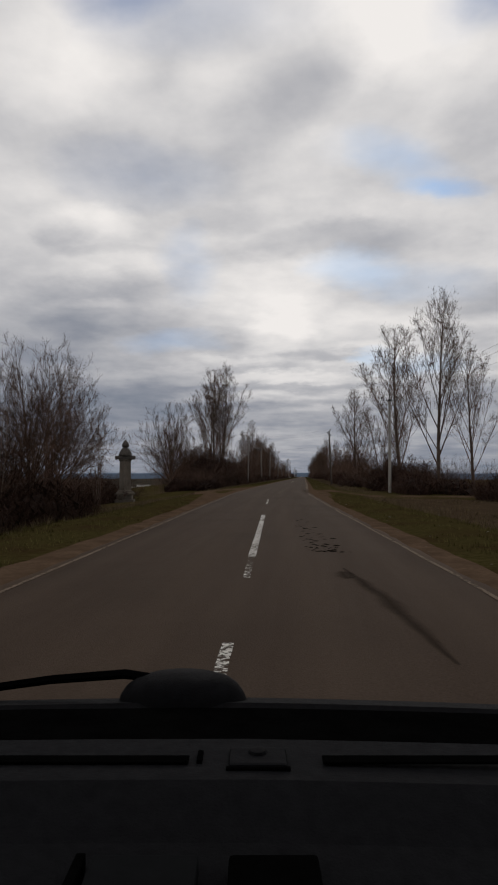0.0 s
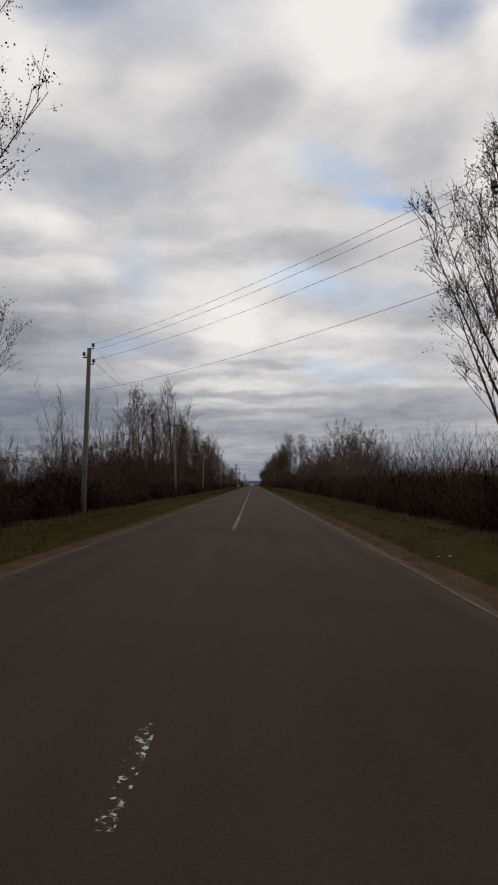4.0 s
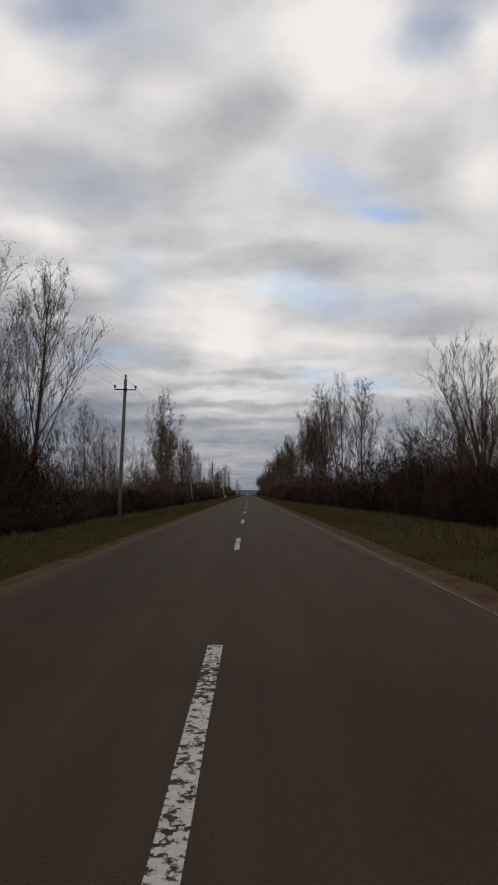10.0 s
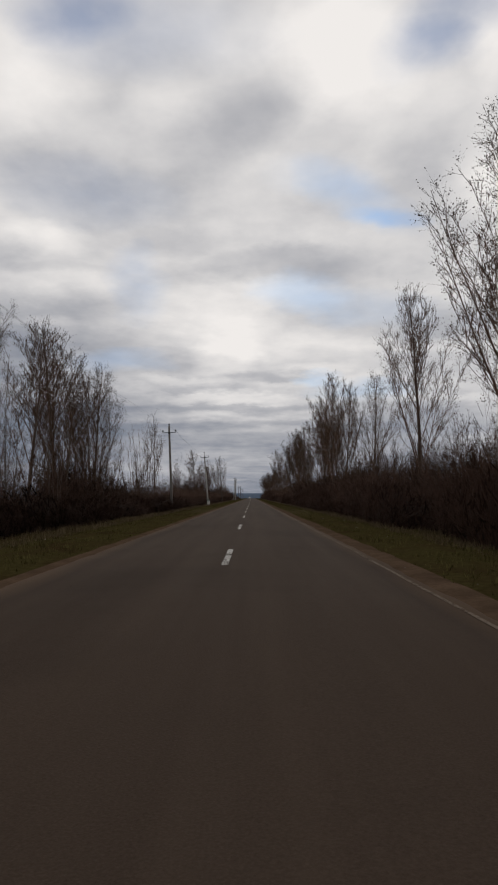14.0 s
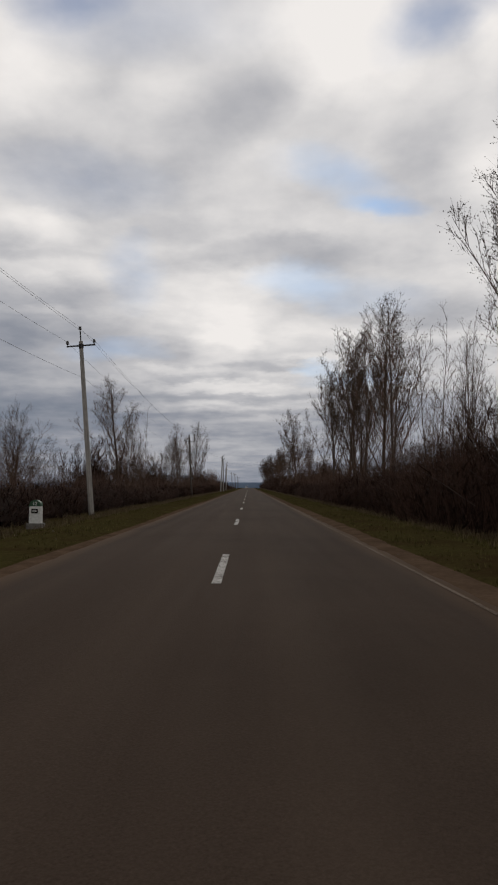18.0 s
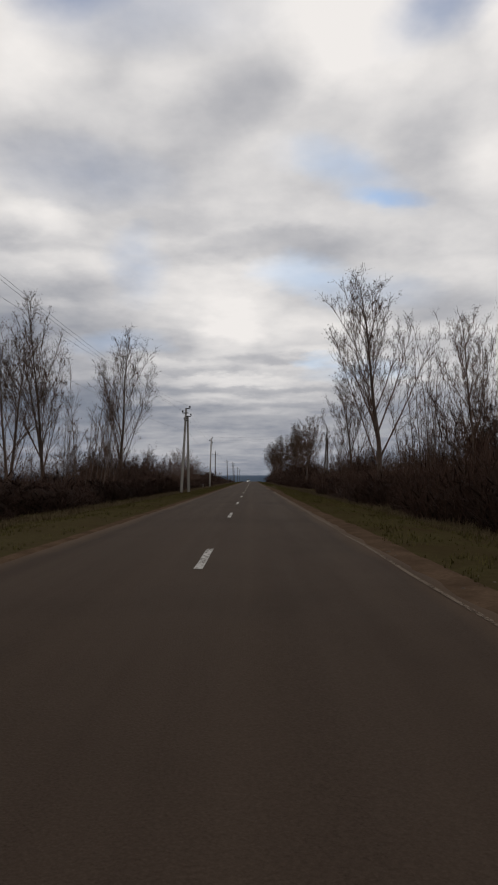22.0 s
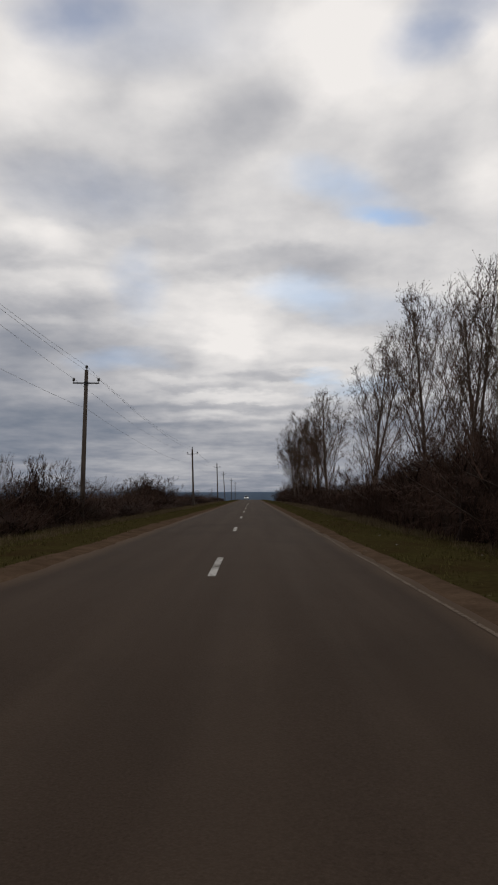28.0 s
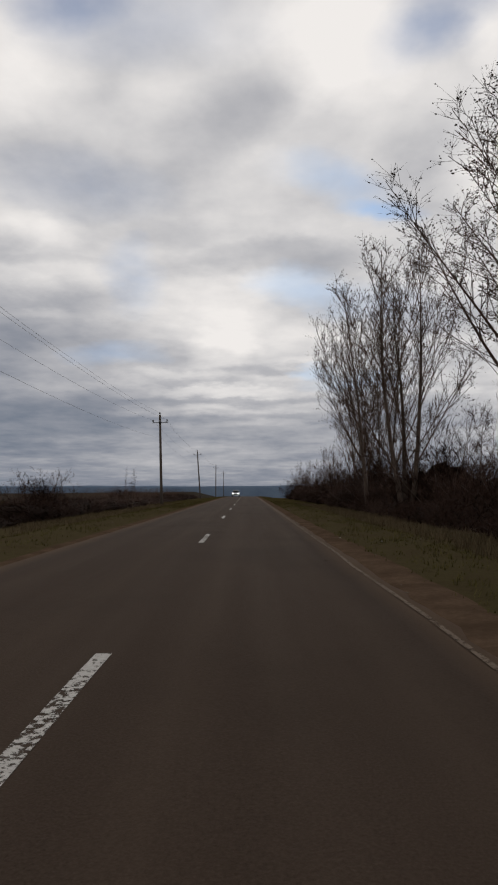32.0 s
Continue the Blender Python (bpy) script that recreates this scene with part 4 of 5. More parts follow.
# brushwood between the trunks
for side, y0, y1, total, low_h, high_h, near, far in ((-1, 96, 130, 12, 5.5, 9.0, 13.0, 18.0), (-1, 140, 290, 32, 4.5, 8.5, 13.2, 19.0), (-1, 350, 408, 10, 4.0, 6.5, 13.0, 18.0), (1, 345, 440, 18, 5.0, 8.5, 14.0, 20.0), (1, 566, 604, 8, 4.0, 6.5, 13.0, 18.0), (1, 780, 826, 6, 3.5, 5.5, 12.0, 16.0)):
    for i in range(total):
        y = y0 + (y1 - y0) * (i + tree_rng.random()) / total
        plant("shrub", side * tree_rng.uniform(near, far), y, tree_rng.uniform(low_h, high_h), tree_rng.uniform(0.6, 0.85))

# thicket beside the monument
for x, y, tall in ((-16.6, 57.5, 3.2), (-17.6, 58.5, 3.5), (-18.8, 60.0, 3.6), (-20.2, 62.0, 4.0), (-17.8, 55.0, 3.4), (-16.4, 53.5, 2.8), (-19.4, 57.0, 3.6)):
    plant("shrub", x, y, tall, 1.5)

# ---- scrub along both sides ----
BUSH_TALL = 2.4


def bush_parts(seed, total):
    """A dense leafless bush about 9 m long and 2.4 m high: arching stems that fork every way, round a dark heart that
    stands in for inner shade.
    """
    rnd = random.Random(seed)
    twigs = ([], [])
    for _ in range(total):
        a, r = rnd.uniform(0, 6.28), math.sqrt(rnd.random())
        x, y = 1.9 * r * math.cos(a), 4.6 * r * math.sin(a)
        tall = BUSH_TALL * (1.0 - 0.5 * r * r) * rnd.uniform(0.6, 1.12)
        heading = Vector((rnd.gauss(0, 0.34) + 0.25 * math.cos(a), rnd.gauss(0, 0.45), 1))
        points = wander(rnd, Vector((x * 0.9, y * 0.95, -0.05)), heading, tall * 1.08, 3, 0.02, 0.2)
        ribbon(*twigs, points, rnd.uniform(0.005, 0.010))
        for _k in range(7):
            q, axis = at_share(points, rnd.uniform(0.3, 1.0))
            fork = q + lean_out(rnd, axis, rnd.uniform(0.5, 1.3)) * rnd.uniform(0.2, 0.62)
            ribbon(*twigs, [q, fork], 0.005)
    # Closed dark mound for the bush's shaded inside, thickened with dead ribbons.
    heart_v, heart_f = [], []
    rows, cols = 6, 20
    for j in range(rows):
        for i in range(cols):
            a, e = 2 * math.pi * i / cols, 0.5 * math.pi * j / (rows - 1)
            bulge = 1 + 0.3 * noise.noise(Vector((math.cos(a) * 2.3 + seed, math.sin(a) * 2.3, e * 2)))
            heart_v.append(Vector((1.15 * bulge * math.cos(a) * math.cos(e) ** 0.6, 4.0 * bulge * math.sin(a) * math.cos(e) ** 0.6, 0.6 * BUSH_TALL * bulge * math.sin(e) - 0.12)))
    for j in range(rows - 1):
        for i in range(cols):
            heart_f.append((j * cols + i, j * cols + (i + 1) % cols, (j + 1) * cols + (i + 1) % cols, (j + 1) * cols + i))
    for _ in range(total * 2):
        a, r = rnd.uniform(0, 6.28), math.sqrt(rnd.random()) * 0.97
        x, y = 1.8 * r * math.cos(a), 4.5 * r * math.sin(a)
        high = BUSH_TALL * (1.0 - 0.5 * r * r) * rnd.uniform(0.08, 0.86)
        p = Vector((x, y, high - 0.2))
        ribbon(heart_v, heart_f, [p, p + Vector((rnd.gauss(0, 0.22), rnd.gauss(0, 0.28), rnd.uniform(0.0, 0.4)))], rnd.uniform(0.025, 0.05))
    return twigs, (heart_v, heart_f)


BUSHES = []
bush_rng = random.Random(23)
for i in range(6):
    ob = tagged(new("scrub_bush"), "dense dark brown leafless scrub on the verge", "bush", "scrub along the road")
    twigs, heart = bush_parts(300 + i, 760)
    part("brushwood", twigs, SCRUB, ob)
    part("heart", heart, HEART_SHADE, ob, "tangled dead growth")
    BUSHES.append([ob, False])
BACK = [bush_parts(400 + i, 300) for i in range(4)]
back_twigs, back_hearts, thin_growth = ([], []), ([], []), ([], [])


def pour(into, shape, m):
    base = len(into[0])
    into[0].extend(m @ Vector(v) for v in shape[0])
    into[1].extend(tuple(base + i for i in f) for f in shape[1])


def set_bush(x, y, tall, wide=1.0):
    item = bush_rng.choice(BUSHES)
    where = pose(x + bend(y), y, ground_height(x, y) - 0.03, 0, 0, bush_rng.choice((0, 180)) + bush_rng.uniform(-12, 12))
    if item[1]:
        ob = copy_thing(item[0], where)
    else:
        ob, item[1] = item[0], True
        ob.matrix_basis = where
    ob.scale = (wide * bush_rng.uniform(0.85, 1.15), bush_rng.uniform(0.9, 1.2), tall / BUSH_TALL * bush_rng.uniform(0.82, 1.2))


def set_back(x, y, tall):
    twigs, heart = bush_rng.choice(BACK)
    m = pose(x + bend(y), y, ground_height(x, y) - 0.03, 0, 0, bush_rng.uniform(-15, 15)) @ Matrix.Diagonal((1.3, 1.15, tall / BUSH_TALL * bush_rng.uniform(0.85, 1.2), 1))
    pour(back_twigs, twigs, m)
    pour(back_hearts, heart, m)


def hedge(side, y0, y1, near, tall_at, step=7.0, airy=1.0, rough=0.1):
    """A row of bushes, a second one behind it, and thin shoots that rise out of both."""
    if not callable(near):
        fixed = near
        near = lambda y: fixed
    y = y0
    while y < y1:
        set_bush(side * (near(y) + 1.7 + bush_rng.uniform(-0.3, 0.4)), y, (tall_at(y) + 0.4) * 0.86 * bush_rng.uniform(1 - rough, 1 + rough))
        y += step
    y = y0
    while y < y1:
        set_back(side * (near(y) + 5.0 + bush_rng.uniform(-0.6, 0.8)), y, (tall_at(y) + 0.4) * 1.1 * bush_rng.uniform(1 - rough, 1 + rough))
        y += 8.5
    for _ in range(int((y1 - y0) * 24 * airy)):
        y = bush_rng.uniform(y0 - 3, y1 + 3)
        x = side * (near(y) + bush_rng.uniform(1.5, 9.0))
        tall = (tall_at(y) + 0.4) * bush_rng.uniform(0.9, 1.75)
        foot = Vector((x + bend(y), y, ground_height(x, y)))
        shoot = wander(bush_rng, foot, Vector((bush_rng.gauss(0, 0.42), bush_rng.gauss(0, 0.42), 1)), tall, 3, 0.05, 0.22)
        ribbon(*thin_growth, shoot, 0.007)
        for _k in range(10):
            q, axis = at_share(shoot, bush_rng.uniform(0.4, 1.0))
            ribbon(*thin_growth, [q, q + lean_out(bush_rng, axis, bush_rng.uniform(0.3, 0.8)) * bush_rng.uniform(0.3, 0.9)], 0.0055)


hedge(-1, 8, 27, 6.6, lambda y: 1.9, airy=1.5)
hedge(-1, 84, 292, 9.3, lambda y: float(np.interp(y, [82, 150, 292], [1.9, 2.6, 2.4])), airy=1.6)
hedge(-1, 296, 600, 9.3, lambda y: float(np.interp(y, [82, 150, 420, 600], [1.9, 2.5, 2.1, 1.9])))
hedge(-1, 604, 735, 9.4, lambda y: float(np.interp(y, [600, 735], [2.0, 1.5])), airy=0.8, rough=0.35)
hedge(-1, 740, 900, 10.0, lambda y: 0.8, airy=0.35, rough=0.55)
hedge(1, 8, 48, 14.0, lambda y: 1.6, rough=0.4)
hedge(1, 62, 94, 11.5, lambda y: 1.9, rough=0.35)
hedge(1, 98, 300, right_near, lambda y: float(np.interp(y, [92, 130, 250, 270, 290, 300], [1.9, 2.8, 3.0, 4.2, 4.4, 3.6])))
hedge(1, 304, 560, right_near, lambda y: float(np.interp(y, [300, 355, 400, 450, 475, 495, 520, 560], [3.0, 3.1, 3.3, 3.7, 3.3, 2.8, 2.8, 2.5])))
hedge(1, 565, 600, 8.0, lambda y: 2.3)
hedge(1, 604, 632, lambda y: float(np.interp(y, [604, 634], [9.6, 12.6])), lambda y: 3.0, rough=0.3)
hedge(1, 638, 720, 8.6, lambda y: float(np.interp(y, [638, 680, 691, 706, 720], [2.0, 2.2, 4.0, 4.0, 2.8])))
hedge(1, 726, 900, 9.8, lambda y: float(np.interp(y, [720, 850, 900], [1.3, 1.4, 1.3])), airy=0.9, rough=0.5)
tagged(new("back_scrub", mesh_of("back_scrub", *back_twigs, SCRUB)), "brown brushwood behind the first row of scrub", "scrub", kind="stuff")
# Dark mesh that fills the back row where its inner shade would be.
tagged(new("dead_undergrowth", mesh_of("dead_undergrowth", *back_hearts, HEART_SHADE)), "dark tangled undergrowth below the brushwood", "undergrowth", kind="stuff")
tagged(new("thin_shoots", mesh_of("thin_shoots", *thin_growth, TWIG)), "thin bare shoots rising out of the scrub", "shoots", kind="stuff")


# ---- power lines ----
def insulator(parent, x, y, z):
    part("pin", lathe([(0.012, 0), (0.012, 0.14)], 6, (x, y, z)), STEEL, parent)
    part("insulator", lathe([(0.055, 0.09), (0.10, 0.12), (0.10, 0.16), (0.065, 0.185), (0.09, 0.215), (0.078, 0.29), (0.03, 0.315)], 10, (x, y, z)), CERAMIC, parent, smooth=True)


def power_pole(x, y, tall, lean, style, mat):
    """A pole with three insulators; the places where its wires hang are returned."""
    base = ground_height(x, y)
    high = tall - base
    word = "pale concrete" if mat is CONCRETE else "dark brown wooden" if mat is WOOD_POLE else "weathered grey"
    ob = tagged(new("power_pole"), {"arm": word + " power pole with a steel crossarm and insulators", "frame": word + " A-frame power pole with insulators", "short": word + " power pole with insulators on short brackets"}[style], "power pole", "power poles along the road")
    ob.matrix_basis = pose(x + bend(y), y, base, 0, math.degrees(math.atan2(lean, high)), 0)
    hooks = []
    if style == "frame":
        for name, bx, by in (("post", -0.56, -0.4), ("strut", 0.18, 0.6)):
            verts, faces = [], []
            tube(verts, faces, [Vector((bx, by, -0.5)), Vector((bx * 0.06 + (0.07 if bx > 0 else -0.05), by * 0.1, high - (0.1 if bx < 0 else 0.95)))], [0.18, 0.12], 4)
            faces.append((4, 5, 6, 7))
            part(name, (verts, faces), mat, ob)
        for bx, z in ((0.34, high - 0.12), (-0.5, high - 0.62), (0.46, high - 1.0), (-0.3, high - 1.45)):
            part("bracket", box(min(-0.12, bx), max(0.12, bx), -0.16, 0.16, z - 0.05, z + 0.02, 0.008), STEEL, ob)
            insulator(ob, bx * 0.94, 0, z)
            if len(hooks) < 3:
                hooks.append((bx * 0.94, 0, z + 0.25))
        for k in (-1, 1):
            part("clamp_bolt", box(-0.16, 0.16, k * 0.15 - 0.015, k * 0.15 + 0.015, high - 1.28, high - 1.25), STEEL, ob)
    else:
        ring = [(0.168, -0.5), (0.162, 1.0), (0.118, high - (0.9 if style == "arm" and mat is CONCRETE else 0.3))]
        part("post", lathe(ring, 8), mat, ob, smooth=style != "arm" or mat is not CONCRETE)
        if style == "arm":
            arm = high - 1.15
            if mat is CONCRETE:
                part("top_pin", box(-0.035, 0.035, -0.03, 0.03, arm - 0.1, high - 0.28, 0.006), STEEL, ob)
            part("crossarm", box(-0.85, 0.85, -0.05, 0.04, arm - 0.05, arm + 0.03, 0.01), STEEL, ob)
            part("clamp", lathe([(0.15, arm - 0.16), (0.15, arm + 0.08)], 8), STEEL, ob)
            for px, pz in ((-0.8, arm + 0.02), (0.8, arm + 0.02), (0.0, high - 0.3)):
                insulator(ob, px, 0, pz)
                hooks.append((px, 0, pz + 0.25))
        else:
            for px, pz in ((0.22, high - 0.3), (-0.3, high - 0.85), (0.28, high - 1.25)):
                part("bracket", box(min(0, px) - 0.05, max(0, px) + 0.05, -0.04, 0.04, pz - 0.04, pz + 0.02, 0.006), STEEL, ob)
                insulator(ob, px, 0, pz)
                hooks.append((px, 0, pz + 0.25))
    return [ob.matrix_basis @ Vector(h) for h in hooks] + [ob.matrix_basis @ Vector((0.1, 0, high * 0.72))]


def string_wires(hooks_a, hooks_b, sag):
    for k, (a, b) in enumerate(zip(hooks_a, hooks_b)):
        points = [a.lerp(b, i / 16) - Vector((0, 0, 4 * sag * (i / 16) * (1 - i / 16))) for i in range(17)]
        verts, faces = [], []
        tube(verts, faces, points, [0.007] * 17, 4)
        tagged(new("power_wire", mesh_of("power_wire", verts, faces, WIRE)), "thin aluminium wire strung between power poles", "wire", "overhead power wires")


LEFT_POLES = [
    (-9.4, 131.3, 9.6, 0.2, "short", OLD_POLE), (-9.4, 174.0, 9.9, -0.2, "arm", OLD_POLE), (-9.8, 220.6, 10.0, 0.3, "arm", OLD_POLE), (-9.6, 285.1, 10.4, 0.35, "arm", OLD_POLE),
    (-9.6, 346.2, 10.2, -1.1, "arm", OLD_POLE), (-9.5, 410.7, 10.5, -0.5, "arm", OLD_POLE), (-8.8, 464.7, 10.8, -0.9, "arm", CONCRETE), (-9.0, 530.2, 9.8, -0.5, "arm", WOOD_POLE),
    (-6.55, 592.5, 9.3, 0.0, "frame", CONCRETE), (-7.8, 648.6, 9.8, 0.3, "short", CONCRETE), (-10.1, 705.4, 9.6, 0.1, "arm", WOOD_POLE), (-8.75, 765.5, 9.1, -0.3, "arm", WOOD_POLE),
    (-8.5, 830.9, 10.0, -0.3, "arm", WOOD_POLE), (-9.8, 905.0, 10.6, -0.8, "arm", WOOD_POLE), (-9.8, 975.0, 10.0, 0.0, "arm", WOOD_POLE), (-9.8, 1045.0, 10.0, 0.0, "arm", WOOD_POLE),
]
hung = [power_pole(*row) for row in LEFT_POLES]
for first, then in zip(hung, hung[1:]):
    string_wires(first, then, 0.75)
right_a = power_pole(11.6, 66.5, 10.5, 0.1, "arm", CONCRETE)
right_b = power_pole(7.4, 110.6, 9.6, -0.4, "short", WOOD_POLE)
right_c = power_pole(13.8, 632.0, 9.5, 0.25, "frame", WOOD_POLE)
right_d = power_pole(62.0, 640.0, 9.5, 0.0, "short", OLD_POLE)
right_e = power_pole(17.0, 14.0, 10.3, 0.0, "arm", CONCRETE)
string_wires(right_e, right_a, 0.6)
string_wires(right_a, right_b, 0.6)
string_wires(right_b, hung[0], 0.4)
string_wires(hung[9][:3], right_c[:3], 0.4)
string_wires(right_c[:3], right_d[:3], 0.8)


# ---- small things by the road ----
marker = tagged(new("kilometre_stone"), "white kilometre stone with a green cap on the grass", "milestone")
marker.matrix_basis = pose(-7.9 + bend(452.6), 452.6, ground_height(-7.9, 452.6) + 0.16, 0, 0, -4) @ Matrix.Scale(0.86, 4)
part("body", box(-0.27, 0.27, -0.14, 0.14, 0.0, 0.82, 0.03), WHITEWASH, marker)
bm = bmesh.new()
bmesh.ops.create_cone(bm, cap_ends=True, segments=20, radius1=0.268, radius2=0.268, depth=0.27, matrix=Matrix.Translation((0, 0, 0.83)) @ Matrix.Rotation(radians(90), 4, "X"))
part("cap", bm, GREEN, marker, "green painted rounded cap", smooth=False)
part("foot", box(-0.36, 0.36, -0.22, 0.22, -0.4, 0.05, 0.02), STONE, marker)
plate = part("badge", box(-0.15, 0.15, -0.155, -0.139, 0.50, 0.70, 0.02), TAR, marker, "dark badge")
for k in range(2):
    part("lettering", box(-0.10, 0.10, -0.16, -0.156, 0.62 - 0.06 * k, 0.645 - 0.06 * k), WHITEWASH, plate)
text = bpy.data.curves.new("digits", "FONT")
text.body, text.size, text.align_x, text.extrude = "12", 0.21, "CENTER", 0.003
digits = new("digits", text)
bpy.context.view_layer.update()
digits_mesh = bpy.data.meshes.new_from_object(digits)
bpy.data.objects.remove(digits)
digits_mesh.materials.append(WHITEWASH)
ob = new("digits", digits_mesh)
ob.parent = marker
ob.matrix_basis = pose(0, -0.141, 0.86, 90, 0, 0)

shrine = tagged(new("wayside_monument"), "tall brown stone wayside monument on a stepped plinth", "monument")
shrine.matrix_basis = pose(-13.9, 55.8, ground_height(-13.9 - bend(55.8), 55.8), 0, 0, 10)
shrine.scale = (1.06, 1.06, 1.08)
part("step", box(-0.82, 0.82, -0.82, 0.82, -0.3, 0.3, 0.05), MONUMENT_STONE, shrine)
part("plinth", box(-0.64, 0.64, -0.64, 0.64, 0.3, 0.72, 0.04), MONUMENT_STONE, shrine)
part("moulding", lathe([(0.86, 0.72), (0.88, 0.8), (0.74, 0.9), (0.66, 1.02), (0.56, 1.1)], 4), MONUMENT_STONE, shrine)
part("pillar", lathe([(0.52, 1.1), (0.50, 2.3), (0.48, 3.55), (0.55, 3.6), (0.55, 3.7)], 4), MONUMENT_STONE, shrine)
part("slab", box(-0.86, 0.86, -0.36, 0.36, 3.7, 4.02, 0.05), DARK_STONE, shrine, "dark weathered slab")
part("shoulder_block", lathe([(0.58, 4.02), (0.57, 4.12), (0.5, 4.34), (0.36, 4.56), (0.24, 4.68), (0.2, 4.72)], 14), DARK_STONE, shrine, smooth=True)
part("finial", lathe([(0.2, 4.72), (0.31, 4.8), (0.33, 4.9), (0.28, 5.06), (0.16, 5.24), (0.06, 5.36), (0.02, 5.38)], 12), DARK_STONE, shrine, smooth=True)

def blob(x, y, rx, ry, z):
    """A flat patch with an uneven outline."""
    ring = []
    for i in range(36):
        a = 2 * math.pi * i / 36
        k = 1 + 0.45 * noise.noise(Vector((math.cos(a) * 1.6 + x, math.sin(a) * 1.6 + y, 0))) + 0.25 * noise.noise(Vector((math.cos(a) * 5 + y, math.sin(a) * 5 + x, 0)))
        ring.append((x + bend(y) + rx * k * math.cos(a), y + ry * k * math.sin(a), z))
    return ring, [tuple(range(36))]


for x, y, rx, ry, z in ((3.6, 585.5, 0.4, 0.3, -0.012), (4.0, 621.5, 0.4, 0.55, 0.02), (2.66, 57.2, 0.14, 0.09, -0.004), (2.86, 56.9, 0.13, 0.08, -0.004), (-2.72, 624.4, 0.22, 0.75, -0.012)):
    tagged(new("puddle", mesh_of("puddle", *blob(x, y, rx, ry, z), WATER)), "shallow muddy puddle at the road edge", "puddle", "puddles")
# dark mended places in the asphalt
def lay_stain(name, rows, z, mat):
    """A stain along the road, from rows of (offset, y, half width)."""
    verts, faces, across = [], [], (0.0, 0.5, 1.0)
    for lat, y, half in rows:
        for u in across:
            verts.append((bend(y) + lat + (2 * u - 1) * half + 0.05 * noise.noise(Vector((y * 1.7, u * 0.6, 0))), y, z + drop(y)))
    for i in range(len(rows) - 1):
        for k in range(2):
            faces.append((3 * i + k, 3 * i + k + 1, 3 * i + k + 4, 3 * i + k + 3))
    data = mesh_of(name, verts, faces, mat)
    layer = data.uv_layers.new(name="across")
    for loop in data.loops:
        layer.data[loop.index].uv = (across[loop.vertex_index % 3], 0.0)
    ob = new(name, data)
    ob.parent = road


lay_stain("mended_crack", [(1.27 + 0.30 * math.sin(1.6 * k / 24), 8.6 - 4.3 * k / 24, 0.025 + 0.135 * math.sin(math.pi * (k / 24) ** 1.1) * (0.8 + 0.5 * noise.noise(Vector((k * 0.4, 3, 1))))) for k in range(25)], -0.008, STAIN)
for x, y, rx, ry in ((-1.8, 638.0, 0.45, 0.5), (1.22, 8.0, 0.14, 0.3), (1.6, 865.0, 0.6, 0.9)):
    lay_stain("road_patch", [(x, y + ry * math.sin(0.5 * math.pi * i / 5), rx * max(0.05, math.cos(0.5 * math.pi * i / 5))) for i in range(-5, 6)], -0.007, STAIN)
# dirt washed onto the asphalt where the track leaves and at the broken edge
for x, y, rx, ry in ((2.72, 54.0, 0.55, 9.0), (2.6, 227.6, 0.75, 2.6), (2.9, 592.0, 0.5, 9.0), (2.9, 616.0, 0.55, 10.0)):
    lay_stain("washed_dirt", [(x + 0.12 * noise.noise(Vector((i * 0.5, y, 0))), y + ry * i / 14, rx * (1 - (i / 14) ** 2) * (0.75 + 0.5 * noise.noise(Vector((i * 0.45, x, y))))) for i in range(-14, 15)], -0.006, DUST)
block = tagged(new("concrete_block"), "small weathered concrete block standing by a power pole", "block")
block.matrix_basis = pose(-9.7, 652.0, ground_height(-9.7, 652.0), 0, 0, 12)
part("body", box(-0.38, 0.38, -0.3, 0.3, -0.1, 0.62, 0.04), CONCRETE, block)
part("cover", box(-0.43, 0.43, -0.35, 0.35, 0.62, 0.72, 0.02), STONE, block)

# tar scraps and crumbs on the road
verts, faces = [], []
crumbs = random.Random(77)


def crumb(x, y, r, z, rise=0.12):
    i0 = len(verts)
    for i in range(7):
        a = 2 * math.pi * i / 7
        verts.append((x + r * crumbs.uniform(0.6, 1.3) * math.cos(a), y + 1.5 * r * crumbs.uniform(0.6, 1.3) * math.sin(a), z))
    verts.append((x, y, z + rise * r))
    faces.extend((i0 + i, i0 + (i + 1) % 7, i0 + 7) for i in range(7))


for _ in range(110):
    y = 10.4 + 8.0 * crumbs.random() ** 1.9
    crumb(bend(y) + 1.22 + 0.035 * (11.4 - y) + max(-0.34, min(0.36, crumbs.gauss(0, 0.17))), y, crumbs.uniform(0.012, 0.065), -0.008, 0.05)
for _ in range(160):
    y = crumbs.uniform(0, 800)
    crumb(bend(y) + crumbs.choice((-1, 1)) * crumbs.uniform(0.8, 2.9), y, crumbs.uniform(0.012, 0.035), -0.02)
tagged(new("tar_scraps", mesh_of("tar_scraps", verts, faces, TAR)), "dark tar scraps and crumbs scattered on the road", "debris", kind="stuff")

# pale stones and litter on the verge
verts, faces = [], []
for _ in range(260):
    y = crumbs.uniform(0, 820)
    x = crumbs.choice((-1, 1, 1)) * crumbs.uniform(3.4, 7.0)
    crumb(bend(y) + x, y, crumbs.uniform(0.015, 0.042), ground_height(x, y) + 0.03, 0.5)
tagged(new("verge_stones", mesh_of("verge_stones", verts, faces, STONE)), "small pale stones and scraps on the grass verge", "stones", kind="stuff")


